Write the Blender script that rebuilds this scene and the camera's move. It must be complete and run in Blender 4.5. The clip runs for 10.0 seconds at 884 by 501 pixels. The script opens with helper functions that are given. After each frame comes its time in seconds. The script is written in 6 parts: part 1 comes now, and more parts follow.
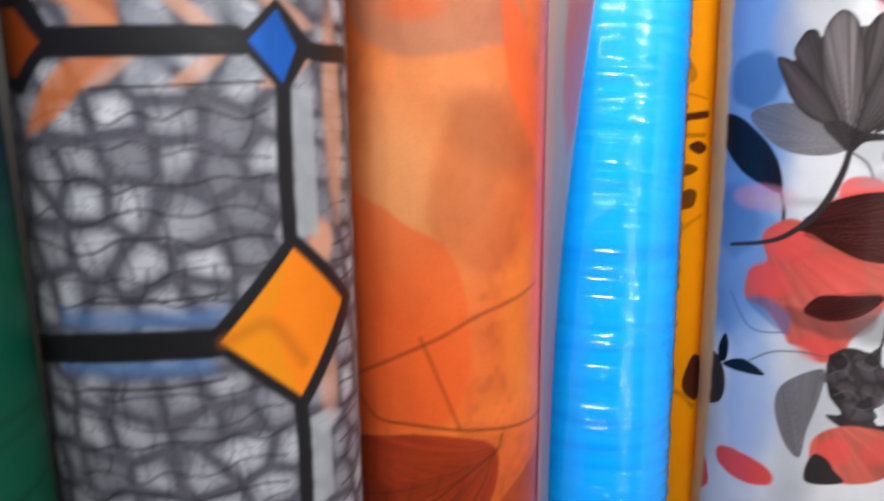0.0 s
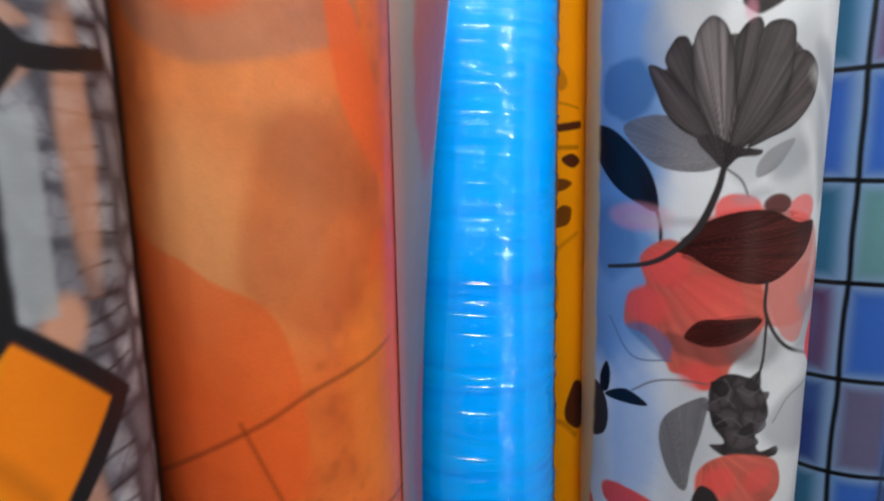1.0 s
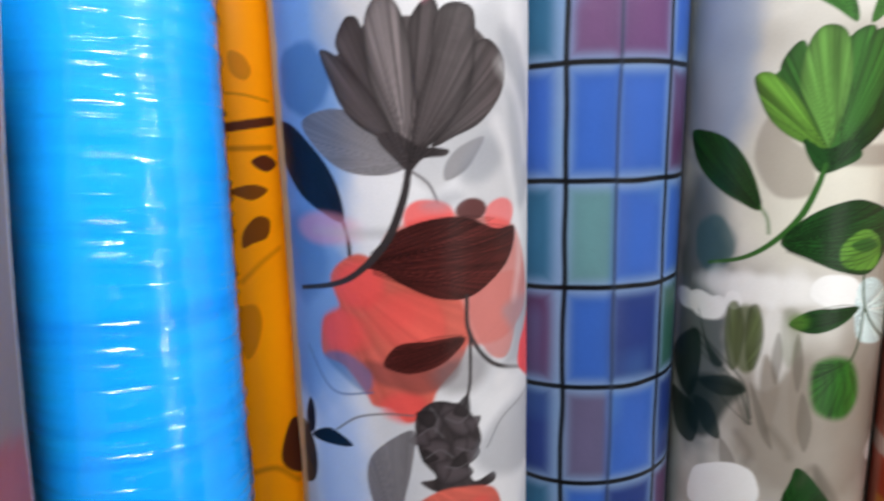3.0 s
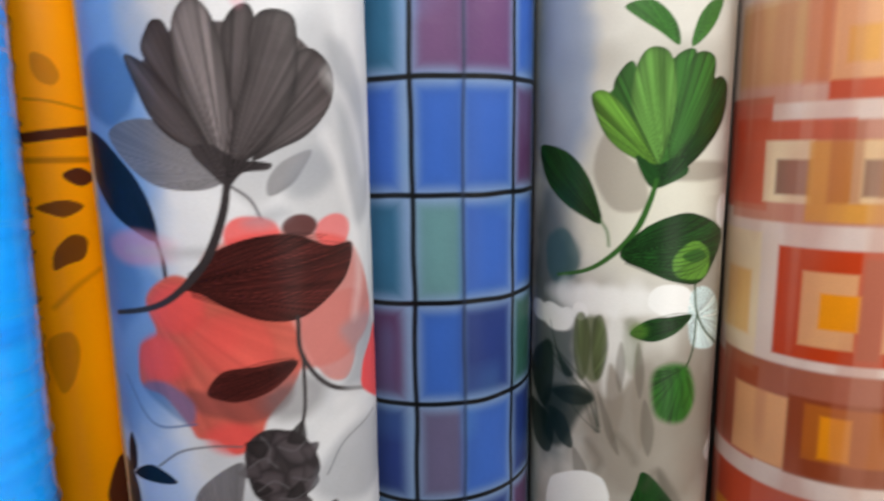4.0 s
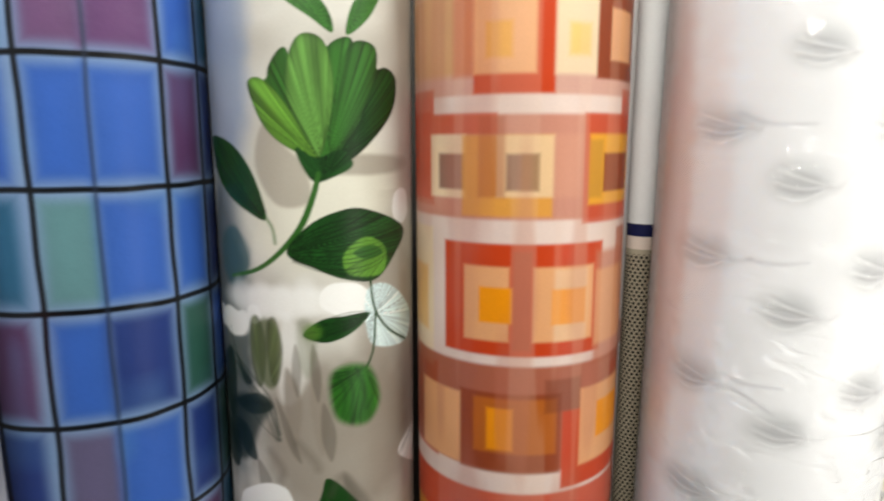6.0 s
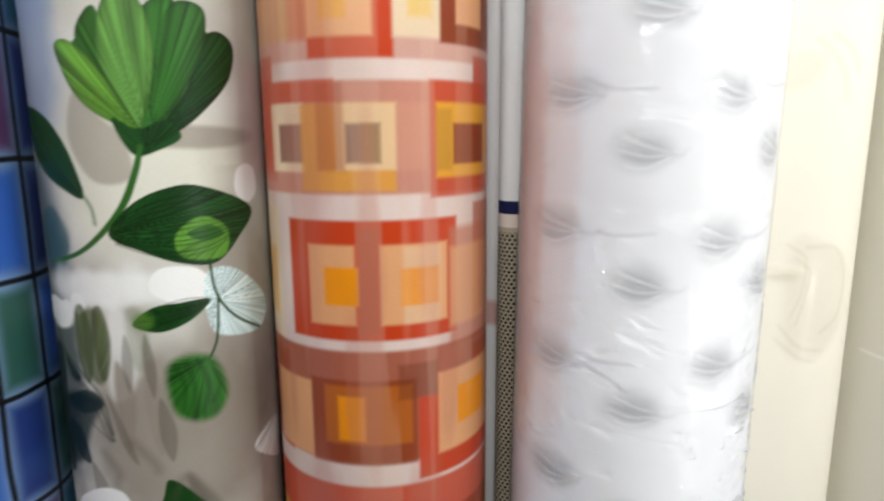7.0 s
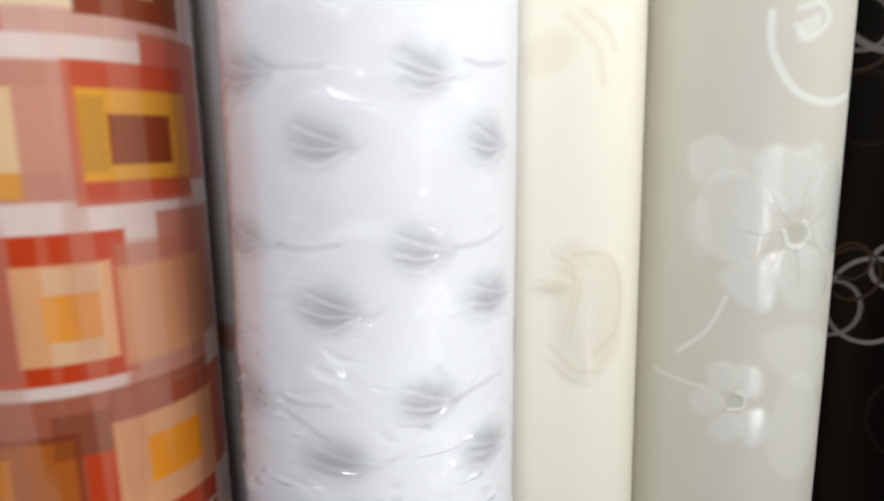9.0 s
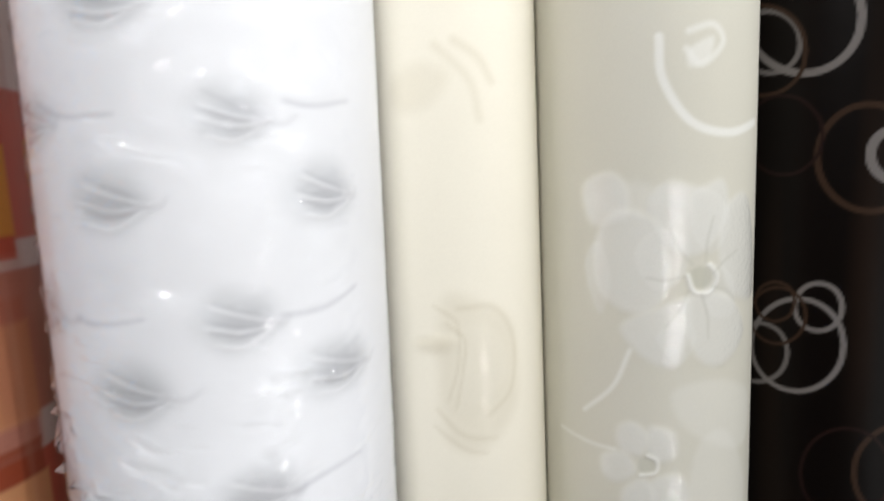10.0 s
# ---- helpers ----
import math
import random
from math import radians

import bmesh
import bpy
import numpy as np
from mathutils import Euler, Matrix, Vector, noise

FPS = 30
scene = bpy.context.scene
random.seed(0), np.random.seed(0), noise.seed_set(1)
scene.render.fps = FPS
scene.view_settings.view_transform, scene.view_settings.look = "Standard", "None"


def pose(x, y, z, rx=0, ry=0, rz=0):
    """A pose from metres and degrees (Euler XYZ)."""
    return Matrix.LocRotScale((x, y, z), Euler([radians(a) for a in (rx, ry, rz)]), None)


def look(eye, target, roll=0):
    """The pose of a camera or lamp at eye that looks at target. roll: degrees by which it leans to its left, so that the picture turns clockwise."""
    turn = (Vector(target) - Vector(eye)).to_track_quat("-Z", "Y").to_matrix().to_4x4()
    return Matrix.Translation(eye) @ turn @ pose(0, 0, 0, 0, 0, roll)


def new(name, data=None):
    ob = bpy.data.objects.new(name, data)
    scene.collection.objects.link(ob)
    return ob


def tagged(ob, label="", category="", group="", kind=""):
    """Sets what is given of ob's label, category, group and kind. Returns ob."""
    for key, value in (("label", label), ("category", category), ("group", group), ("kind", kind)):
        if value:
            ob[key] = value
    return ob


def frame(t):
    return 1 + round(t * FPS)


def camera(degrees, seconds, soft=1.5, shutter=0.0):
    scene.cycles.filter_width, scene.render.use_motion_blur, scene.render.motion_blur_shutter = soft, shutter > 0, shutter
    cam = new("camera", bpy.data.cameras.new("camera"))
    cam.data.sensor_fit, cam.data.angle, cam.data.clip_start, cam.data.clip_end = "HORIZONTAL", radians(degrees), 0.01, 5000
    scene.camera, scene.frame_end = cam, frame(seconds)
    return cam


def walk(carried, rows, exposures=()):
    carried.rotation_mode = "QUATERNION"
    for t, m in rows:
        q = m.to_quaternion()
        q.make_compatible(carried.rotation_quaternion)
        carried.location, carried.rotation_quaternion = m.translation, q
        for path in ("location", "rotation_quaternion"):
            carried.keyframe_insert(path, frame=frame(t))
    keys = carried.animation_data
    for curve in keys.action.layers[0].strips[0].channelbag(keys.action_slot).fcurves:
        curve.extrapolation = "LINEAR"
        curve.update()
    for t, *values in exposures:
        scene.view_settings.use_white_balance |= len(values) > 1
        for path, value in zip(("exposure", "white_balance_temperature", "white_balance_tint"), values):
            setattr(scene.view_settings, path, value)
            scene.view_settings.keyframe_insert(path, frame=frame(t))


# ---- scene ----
cam = camera(71.20, 10.0, soft=1.8, shutter=0.5)
# seconds, place, then tilt, lean and turn in degrees
ROWS = [
    (0.0, 0.0028, -0.0097, 0.9993, 79.72, 1.34, -0.42),
    (0.5, 0.0303, 0.0115, 1.0167, 79.88, 2.51, -4.09),
    (1.0, 0.0308, 0.0537, 1.0105, 79.23, 1.78, -10.86),
    (1.5, 0.0561, 0.0924, 1.0002, 77.38, 2.25, -15.24),
    (2.0, 0.0673, 0.0905, 1.0074, 78.75, 1.40, -18.22),
    (2.5, 0.1092, 0.0845, 0.9976, 78.34, 2.18, -21.32),
    (3.0, 0.1345, 0.0898, 1.0052, 78.93, 1.55, -26.91),
    (4.5, 0.2022, 0.0641, 1.0050, 79.65, 1.00, -38.80),
    (5.0, 0.2342, 0.0437, 1.0047, 79.27, 1.03, -42.27),
    (6.5, 0.3134, -0.0033, 0.9916, 79.63, -0.37, -51.22),
    (7.0, 0.3455, -0.0243, 0.9842, 79.20, 0.11, -53.14),
    (7.5, 0.3702, -0.0446, 0.9862, 79.45, 0.42, -54.27),
    (8.0, 0.3859, -0.0533, 0.9886, 79.79, 0.37, -55.55),
    (8.5, 0.4284, -0.0678, 0.9771, 79.88, -0.21, -56.79),
    (9.0, 0.4802, -0.1024, 0.9728, 80.25, 0.89, -57.97),
    (9.5, 0.5131, -0.1271, 0.9718, 81.82, 1.83, -58.82),
    (10.0, 0.5513, -0.1395, 0.9832, 82.10, 2.50, -58.77),
]
# seconds, stops, white balance
EXPOSURES = [(0.0, 0.8, 6500, 10), (0.5, 0.42, 6500, 9), (1.0, 0.26, 6500, 6), (1.5, 0.22, 6450, 6), (2.0, 0.22, 6450, 9), (2.5, 0.42, 6500, 10), (3.0, 0.66, 6600, 11), (4.5, 0.54, 7000, 8), (5.0, 0.6, 7100, 7), (6.5, 0.62, 6850, 6), (7.0, 0.48, 6550, 7), (7.5, 0.4, 6400, 7), (8.5, 0.3, 6350, 8), (10.0, 0.22, 6450, 9)]
walk(cam, [(t, pose(x, y, z, rx, ry, rz)) for t, x, y, z, rx, ry, rz in ROWS], EXPOSURES)

# ---- light: a shop lit by ceiling tubes ----
world = bpy.data.worlds.new("world")
scene.world = world
world.use_nodes = True
world.node_tree.nodes["Background"].inputs[0].default_value = (0.9, 0.95, 1.0, 1)
world.node_tree.nodes["Background"].inputs[1].default_value = 0.006
# place of each tube lamp, the point that it faces, watts, length, and whether it stands upright
LAMPS = [((-0.75, -0.05, 1.72), (0.1, 0.4, 0.95), 1.4, 0.5, False), ((0.02, -0.21, 1.60), (0.25, 0.45, 0.95), 5.8, 0.5, False), ((0.92, -0.66, 1.68), (0.78, 0.15, 0.95), 7.4, 0.5, False), ((0.62, -0.45, 0.72), (0.84, 0.05, 0.72), 0.55, 0.6, True)]
CEILING = 2.5
for eye, target, watts, length, upright in LAMPS:
    lamp = bpy.data.lights.new("tube_light", "AREA")
    lamp.shape, lamp.size, lamp.size_y, lamp.energy = "RECTANGLE", length, 0.006 if upright else 0.026, watts
    lamp.color = (1.0, 0.985, 0.97)
    new("tube_light", lamp).matrix_world = look(eye, target, 90 if upright else 0)


# ---- materials ----
def lin(c):
    """A display colour as linear light."""
    return tuple(v / 12.92 if v <= 0.04045 else ((v + 0.055) / 1.055) ** 2.4 for v in c)


def nodes_of(name):
    m = bpy.data.materials.new(name)
    m.use_nodes = True
    return m, m.node_tree.nodes, m.node_tree.links, m.node_tree.nodes["Principled BSDF"]


def film(name, rough=0.4, coat=0.3, coat_rough=0.12, relief=0.15, size=60.0, stretch=(1, 1, 1), grain=0.06, mottle=0.12, cling=False, shine=0.5, deep=0.004, sparkle=0.0, gated=False):
    """Printed plastic sheet: the print, faint mottling, fine grain and a soft waviness."""
    m, n, k, b = nodes_of(name)
    at = n.new("ShaderNodeAttribute")
    at.attribute_name = "print"
    co = n.new("ShaderNodeTexCoord")
    big = n.new("ShaderNodeTexNoise")
    big.inputs["Scale"].default_value, big.inputs["Detail"].default_value = 14.0, 5.0
    fine = n.new("ShaderNodeTexNoise")
    fine.inputs["Scale"].default_value, fine.inputs["Detail"].default_value = 900.0, 2.0
    k.new(co.outputs["Object"], big.inputs["Vector"])
    k.new(co.outputs["Object"], fine.inputs["Vector"])
    r1 = n.new("ShaderNodeMapRange")
    r1.inputs["To Min"].default_value, r1.inputs["To Max"].default_value = 1 - mottle, 1 + mottle
    k.new(big.outputs["Fac"], r1.inputs["Value"])
    r2 = n.new("ShaderNodeMapRange")
    r2.inputs["To Min"].default_value, r2.inputs["To Max"].default_value = 1 - grain, 1 + grain
    k.new(fine.outputs["Fac"], r2.inputs["Value"])
    mul = n.new("ShaderNodeMath")
    mul.operation = "MULTIPLY"
    k.new(r1.outputs[0], mul.inputs[0])
    k.new(r2.outputs[0], mul.inputs[1])
    mix = n.new("ShaderNodeVectorMath")
    mix.operation = "SCALE"
    k.new(at.outputs["Color"], mix.inputs[0])
    k.new(mul.outputs[0], mix.inputs["Scale"])
    k.new(mix.outputs[0], b.inputs["Base Color"])
    mp = n.new("ShaderNodeMapping")
    mp.inputs["Scale"].default_value = stretch
    k.new(co.outputs["Object"], mp.inputs["Vector"])
    wave = n.new("ShaderNodeTexNoise")
    wave.inputs["Scale"].default_value, wave.inputs["Detail"].default_value = size, 3.0
    k.new(mp.outputs[0], wave.inputs["Vector"])
    bump = n.new("ShaderNodeBump")
    bump.inputs["Strength"].default_value, bump.inputs["Distance"].default_value = relief, deep
    if cling:
        soft = n.new("ShaderNodeBump")
        soft.inputs["Strength"].default_value, soft.inputs["Distance"].default_value = relief * 0.025, deep
        k.new(wave.outputs["Fac"], bump.inputs["Height"])
        k.new(wave.outputs["Fac"], soft.inputs["Height"])
        k.new(soft.outputs[0], b.inputs["Normal"])
    else:
        k.new(wave.outputs["Fac"], bump.inputs["Height"])
        k.new(bump.outputs[0], b.inputs["Normal"])
    if sparkle:
        speck = n.new("ShaderNodeTexNoise")
        speck.inputs["Scale"].default_value, speck.inputs["Detail"].default_value = 420.0, 1.0
        k.new(co.outputs["Object"], speck.inputs["Vector"])
        only = n.new("ShaderNodeMath")
        only.operation = "MULTIPLY"
        k.new(speck.outputs["Fac"], only.inputs[0])
        k.new(at.outputs["Alpha"], only.inputs[1])
        frost = n.new("ShaderNodeBump")
        frost.inputs["Strength"].default_value, frost.inputs["Distance"].default_value = sparkle, 0.0012
        k.new(only.outputs[0], frost.inputs["Height"])
        k.new(bump.outputs[0], frost.inputs["Normal"])
        k.new(frost.outputs[0], b.inputs["Coat Normal"])
    else:
        k.new(bump.outputs[0], b.inputs["Coat Normal"])
    b.inputs["Roughness"].default_value, b.inputs["Specular IOR Level"].default_value = rough, shine
    b.inputs["Coat Weight"].default_value, b.inputs["Coat Roughness"].default_value = coat, coat_rough
    if gated:
        b.inputs["Coat IOR"].default_value = 1.75
        share = n.new("ShaderNodeMath")
        share.operation = "MULTIPLY"
        share.inputs[1].default_value = coat
        k.new(at.outputs["Alpha"], share.inputs[0])
        k.new(share.outputs[0], b.inputs["Coat Weight"])
    return m


def plain(name, colour, rough=0.6, grain=30.0, amount=0.1, metal=0.0, relief=0.1):
    m, n, k, b = nodes_of(name)
    co = n.new("ShaderNodeTexCoord")
    noi = n.new("ShaderNodeTexNoise")
    noi.inputs["Scale"].default_value, noi.inputs["Detail"].default_value = grain, 6.0
    k.new(co.outputs["Object"], noi.inputs["Vector"])
    ramp = n.new("ShaderNodeValToRGB")
    c = lin(colour)
    ramp.color_ramp.elements[0].color = (*[v * (1 - amount) for v in c], 1)
    ramp.color_ramp.elements[1].color = (*[min(1, v * (1 + amount)) for v in c], 1)
    k.new(noi.outputs["Fac"], ramp.inputs[0])
    k.new(ramp.outputs[0], b.inputs["Base Color"])
    bump = n.new("ShaderNodeBump")
    bump.inputs["Strength"].default_value, bump.inputs["Distance"].default_value = relief, 0.003
    k.new(noi.outputs["Fac"], bump.inputs["Height"])
    k.new(bump.outputs[0], b.inputs["Normal"])
    b.inputs["Roughness"].default_value, b.inputs["Metallic"].default_value = rough, metal
    return m


LEAFY = film("leaf_film", coat=0.06, coat_rough=0.25, shine=0.3, mottle=0.2, grain=0.1)
PRINTED = film("printed_film", coat=0.06, coat_rough=0.25, shine=0.3)
SATIN = film("satin_film", shine=0.3, rough=0.5, coat=0.04, coat_rough=0.25, relief=0.1)
CLEAR = film("glossy_film", shine=0.4, rough=0.4, coat=0.1, coat_rough=0.25, relief=0.12, size=40)
WRAPPED = film("stretch_wrap", rough=0.35, coat=0.4, coat_rough=0.06, relief=1.0, size=26, stretch=(0.8, 0.8, 8), mottle=0.05, grain=0.02, cling=True, deep=0.006)
CRINKLED = film("crinkled_wrap", shine=0.3, rough=0.5, coat=0.04, coat_rough=0.15, relief=0.7, size=34, stretch=(0.8, 0.8, 2.2), mottle=0.04, grain=0.02, cling=True, deep=0.005)
EMBOSSED = film("embossed_film", rough=0.45, coat=1.0, coat_rough=0.05, relief=0.12, size=60, stretch=(1, 1, 1.6), mottle=0.04, grain=0.03, cling=True, deep=0.005, sparkle=0.36, gated=True, shine=0.2)
DARK = film("dark_film", shine=0.12, rough=0.4, coat=0.0, coat_rough=0.15, relief=0.06)


def clear_film(name, stretch, relief, rough=0.05):
    """Thin puckered clear wrap: see-through, with the gloss of plastic."""
    m, n, k, b = nodes_of(name)
    n.remove(b)
    fres = n.new("ShaderNodeFresnel")
    fres.inputs["IOR"].default_value = 1.65
    see, gloss, mix = n.new("ShaderNodeBsdfTransparent"), n.new("ShaderNodeBsdfGlossy"), n.new("ShaderNodeMixShader")
    gloss.inputs["Roughness"].default_value = rough
    at, share = n.new("ShaderNodeAttribute"), n.new("ShaderNodeMath")
    at.attribute_name, share.operation = "print", "MULTIPLY"
    co, mp, pucker, bump = n.new("ShaderNodeTexCoord"), n.new("ShaderNodeMapping"), n.new("ShaderNodeTexNoise"), n.new("ShaderNodeBump")
    mp.inputs["Scale"].default_value = stretch
    pucker.inputs["Scale"].default_value, pucker.inputs["Detail"].default_value = 70.0, 1.5
    bump.inputs["Strength"].default_value, bump.inputs["Distance"].default_value = relief, 0.006
    k.new(co.outputs["Object"], mp.inputs["Vector"])
    k.new(mp.outputs[0], pucker.inputs["Vector"])
    k.new(pucker.outputs["Fac"], bump.inputs["Height"])
    k.new(bump.outputs[0], gloss.inputs["Normal"])
    k.new(fres.outputs[0], share.inputs[0])
    k.new(at.outputs["Alpha"], share.inputs[1])
    k.new(share.outputs[0], mix.inputs[0])
    k.new(see.outputs[0], mix.inputs[1])
    k.new(gloss.outputs[0], mix.inputs[2])
    k.new(mix.outputs[0], n["Material Output"].inputs["Surface"])
    return m


WRAP = clear_film("clear_wrap", (1, 1, 2.0), 0.55)
STRETCH = clear_film("stretch_film", (0.3, 0.3, 5.0), 0.0, 0.10)
CARD = plain("cardboard", (0.55, 0.43, 0.30), 0.85, 60)
LAYERS = plain("wound_layers", (0.72, 0.72, 0.72), 0.55, 200, 0.25)
WALL = plain("wall_paint", (0.36, 0.35, 0.34), 0.8, 8, 0.06)
FLOOR = plain("floor_tile", (0.42, 0.40, 0.38), 0.35, 12, 0.15)
CEIL = plain("ceiling_paint", (0.45, 0.45, 0.44), 0.9, 10, 0.04)
ENAMEL = plain("white_enamel", (0.9, 0.9, 0.9), 0.4, 20, 0.03)


# ---- building ----
def part(name, bm, material, parent=None, label=""):
    me = bpy.data.meshes.new(name)
    bm.to_mesh(me)
    bm.free()
    me.materials.append(material)
    ob = new(name, me)
    if parent:
        ob.parent = parent
        ob.matrix_parent_inverse = parent.matrix_world.inverted()
    return tagged(ob, label)


def box(lo, hi, bevel=0.0):
    bm = bmesh.new()
    bmesh.ops.create_cube(bm, size=1)
    for v in bm.verts:
        v.co = Vector([lo[i] + (v.co[i] + 0.5) * (hi[i] - lo[i]) for i in range(3)])
    if bevel:
        bmesh.ops.bevel(bm, geom=bm.edges[:], offset=bevel, segments=2, affect="EDGES")
    return bm


def grid_noise(u, z, scale, seed):
    """Smooth value noise over the sheet, 0 to 1."""
    rng = np.random.RandomState(seed)
    table = rng.rand(64, 64)
    x, y = u / scale + 200, z / scale + 200
    i, j = np.floor(x).astype(int), np.floor(y).astype(int)
    fx, fy = x - i, y - j
    fx, fy = fx * fx * (3 - 2 * fx), fy * fy * (3 - 2 * fy)
    t = lambda a, b: table[a % 64, b % 64]
    return (t(i, j) * (1 - fx) + t(i + 1, j) * fx) * (1 - fy) + (t(i, j + 1) * (1 - fx) + t(i + 1, j + 1) * fx) * fy


def cells(x, y, seed):
    """Uneven cells, one to a unit square: the distance from a cell's border, and a shade for each cell."""
    rng = np.random.RandomState(seed)
    table = rng.rand(64, 64, 3)
    i, j = np.floor(x).astype(int), np.floor(y).astype(int)
    first, second, shade = np.full(len(x), 9.0), np.full(len(x), 9.0), np.zeros(len(x))
    for di in (-1, 0, 1):
        for dj in (-1, 0, 1):
            t = table[(i + di) % 64, (j + dj) % 64]
            d = np.hypot(i + di + 0.15 + 0.7 * t[:, 0] - x, j + dj + 0.15 + 0.7 * t[:, 1] - y)
            near = d < first
            second = np.where(near, first, np.minimum(second, d))
            shade = np.where(near, t[:, 2], shade)
            first = np.where(near, d, first)
    return second - first, shade


def smooth_line(pts, closed, steps=6):
    """Catmull-Rom through the points."""
    p = np.array(pts, float)
    n = len(p)
    if closed:
        q = [p[(i + d) % n] for d in range(-1, 3) for i in range(n)]
        a, b, c, d = (np.array(q[k * n:(k + 1) * n]) for k in range(4))
    else:
        e = np.vstack([2 * p[0] - p[1], p, 2 * p[-1] - p[-2]])
        a, b, c, d = e[:-3], e[1:-2], e[2:-1], e[3:]
    out = []
    for s in np.linspace(0, 1, steps, endpoint=False):
        out.append(0.5 * (2 * b + (c - a) * s + (2 * a - 5 * b + 4 * c - d) * s * s + (3 * b - a - 3 * c + d) * s ** 3))
    line = np.stack(out, 1).reshape(-1, 2)
    return line if closed else np.vstack([line, p[-1:]])


class Print:
    """The print of a sheet, in centimetres round the roll (u) and up it (z)."""

    def __init__(self, u, z, ground):
        self.u, self.z = u, z
        self.c = np.tile(np.array(lin(ground)), (len(u), 1))
        self.h = np.zeros(len(u))
        self.e = np.zeros(len(u))

    def lay(self, m, a, colour, tone=None):
        col = np.array(lin(colour))[None, :] * (np.ones(m.sum() if m.dtype == bool else len(m)) if tone is None else tone)[:, None]
        a = a[:, None]
        self.c[m] = self.c[m] * (1 - a) + col * a

    def near(self, lo, hi, pad):
        return np.where((self.u > lo[0] - pad) & (self.u < hi[0] + pad) & (self.z > lo[1] - pad) & (self.z < hi[1] + pad))[0]

    def reach(self, line, m, closed):
        """Distance from each point of the sheet to the line, with the share of the line's length at the foot, and whether inside."""
        u, z = self.u[m], self.z[m]
        best, at, inside = np.full(len(m), 1e9), np.zeros(len(m)), np.zeros(len(m), bool)
        n = len(line) if closed else len(line) - 1
        for i in range(n):
            (ax, ay), (bx, by) = line[i], line[(i + 1) % len(line)]
            dx, dy = bx - ax, by - ay
            s = np.clip(((u - ax) * dx + (z - ay) * dy) / (dx * dx + dy * dy + 1e-9), 0, 1)
            d = np.hypot(u - ax - s * dx, z - ay - s * dy)
            at = np.where(d < best, (i + s) / n, at)
            best = np.minimum(best, d)
            if closed:
                cross = ((ay > z) != (by > z)) & (u < (bx - ax) * (z - ay) / (by - ay + 1e-12) + ax)
                inside ^= cross
        return best, at, inside

    def shape(self, pts, colour, a=1.0, soft=0.06, fan=None, rim=0.0, sharp=False, rise=0.0, frost=0.0):
        line = np.array(pts, float) if sharp else smooth_line(pts, True)
        m = self.near(line.min(0), line.max(0), soft * 2)
        if not len(m):
            return
        d, _, inside = self.reach(line, m, True)
        sd = np.where(inside, d, -d)
        cover = np.clip(0.5 + sd / (2 * soft), 0, 1)
        cover = cover * cover * (3 - 2 * cover) * a
        tone = np.ones(len(m))
        if fan:
            ang = np.arctan2(self.z[m] - fan[1], self.u[m] - fan[0])
            f1 = grid_noise(ang * fan[2], np.hypot(self.u[m] - fan[0], self.z[m] - fan[1]) * 0.15, 1.0, 7)
            f2 = grid_noise(ang * fan[2] * 2.3, self.z[m] * 0.1, 1.0, 11)
            tone = tone * (1 + fan[3] * 2.4 * (0.6 * f1 + 0.4 * f2 - 0.45))
        if rim:
            tone = tone * (1 - rim * np.exp(-np.maximum(sd, 0) / 0.2))
        self.lay(m, cover, colour, np.maximum(tone, 0.05))
        self.h[m] += rise * cover
        self.e[m] = np.maximum(self.e[m], np.minimum(1, frost * cover / max(a, 0.01)))

    def line(self, pts, width, colour, a=1.0, soft=0.05, taper=0.0, rise=0.0):
        line = smooth_line(pts, False)
        m = self.near(line.min(0), line.max(0), width + soft * 2)
        if not len(m):
            return
        d, at, _ = self.reach(line, m, False)
        w = width / 2 * (1 - taper * np.abs(at - 0.35) / 0.65)
        cover = np.clip(0.5 + (w - d) / (2 * soft), 0, 1) * a
        self.lay(m, cover, colour)
        self.h[m] += rise * cover

    blur = 0.0

    def rect(self, u0, u1, z0, z1, colour, a=1.0, soft=0.06):
        soft = soft + self.blur
        m = self.near((u0, z0), (u1, z1), soft * 2)
        if not len(m):
            return
        u, z = self.u[m], self.z[m]
        sd = np.minimum(np.minimum(u - u0, u1 - u), np.minimum(z - z0, z1 - z))
        cover = np.clip(0.5 + sd / (2 * soft), 0, 1)
        self.lay(m, cover * cover * (3 - 2 * cover) * a, colour)

    def blob(self, u, z, ru, rz, colour, a=1.0, soft=0.1, rise=0.0):
        m = self.near((u - ru, z - rz), (u + ru, z + rz), soft * 2)
        if not len(m):
            return
        x, y = (self.u[m] - u) / ru, (self.z[m] - z) / rz
        wob = 0.16 * (grid_noise(self.u[m], self.z[m], 0.9, 3) - 0.5)
        sd = (1 - np.hypot(x, y) + wob) * min(ru, rz)
        cover = np.clip(0.5 + sd / (2 * soft), 0, 1)
        self.lay(m, cover * cover * (3 - 2 * cover) * a, colour)
        if rise:
            self.h[m] += rise * cover * grid_noise(self.u[m] * 0.8 + self.z[m] * 0.5, self.z[m] * 2.6 - self.u[m] * 0.5, 1.0, 5)


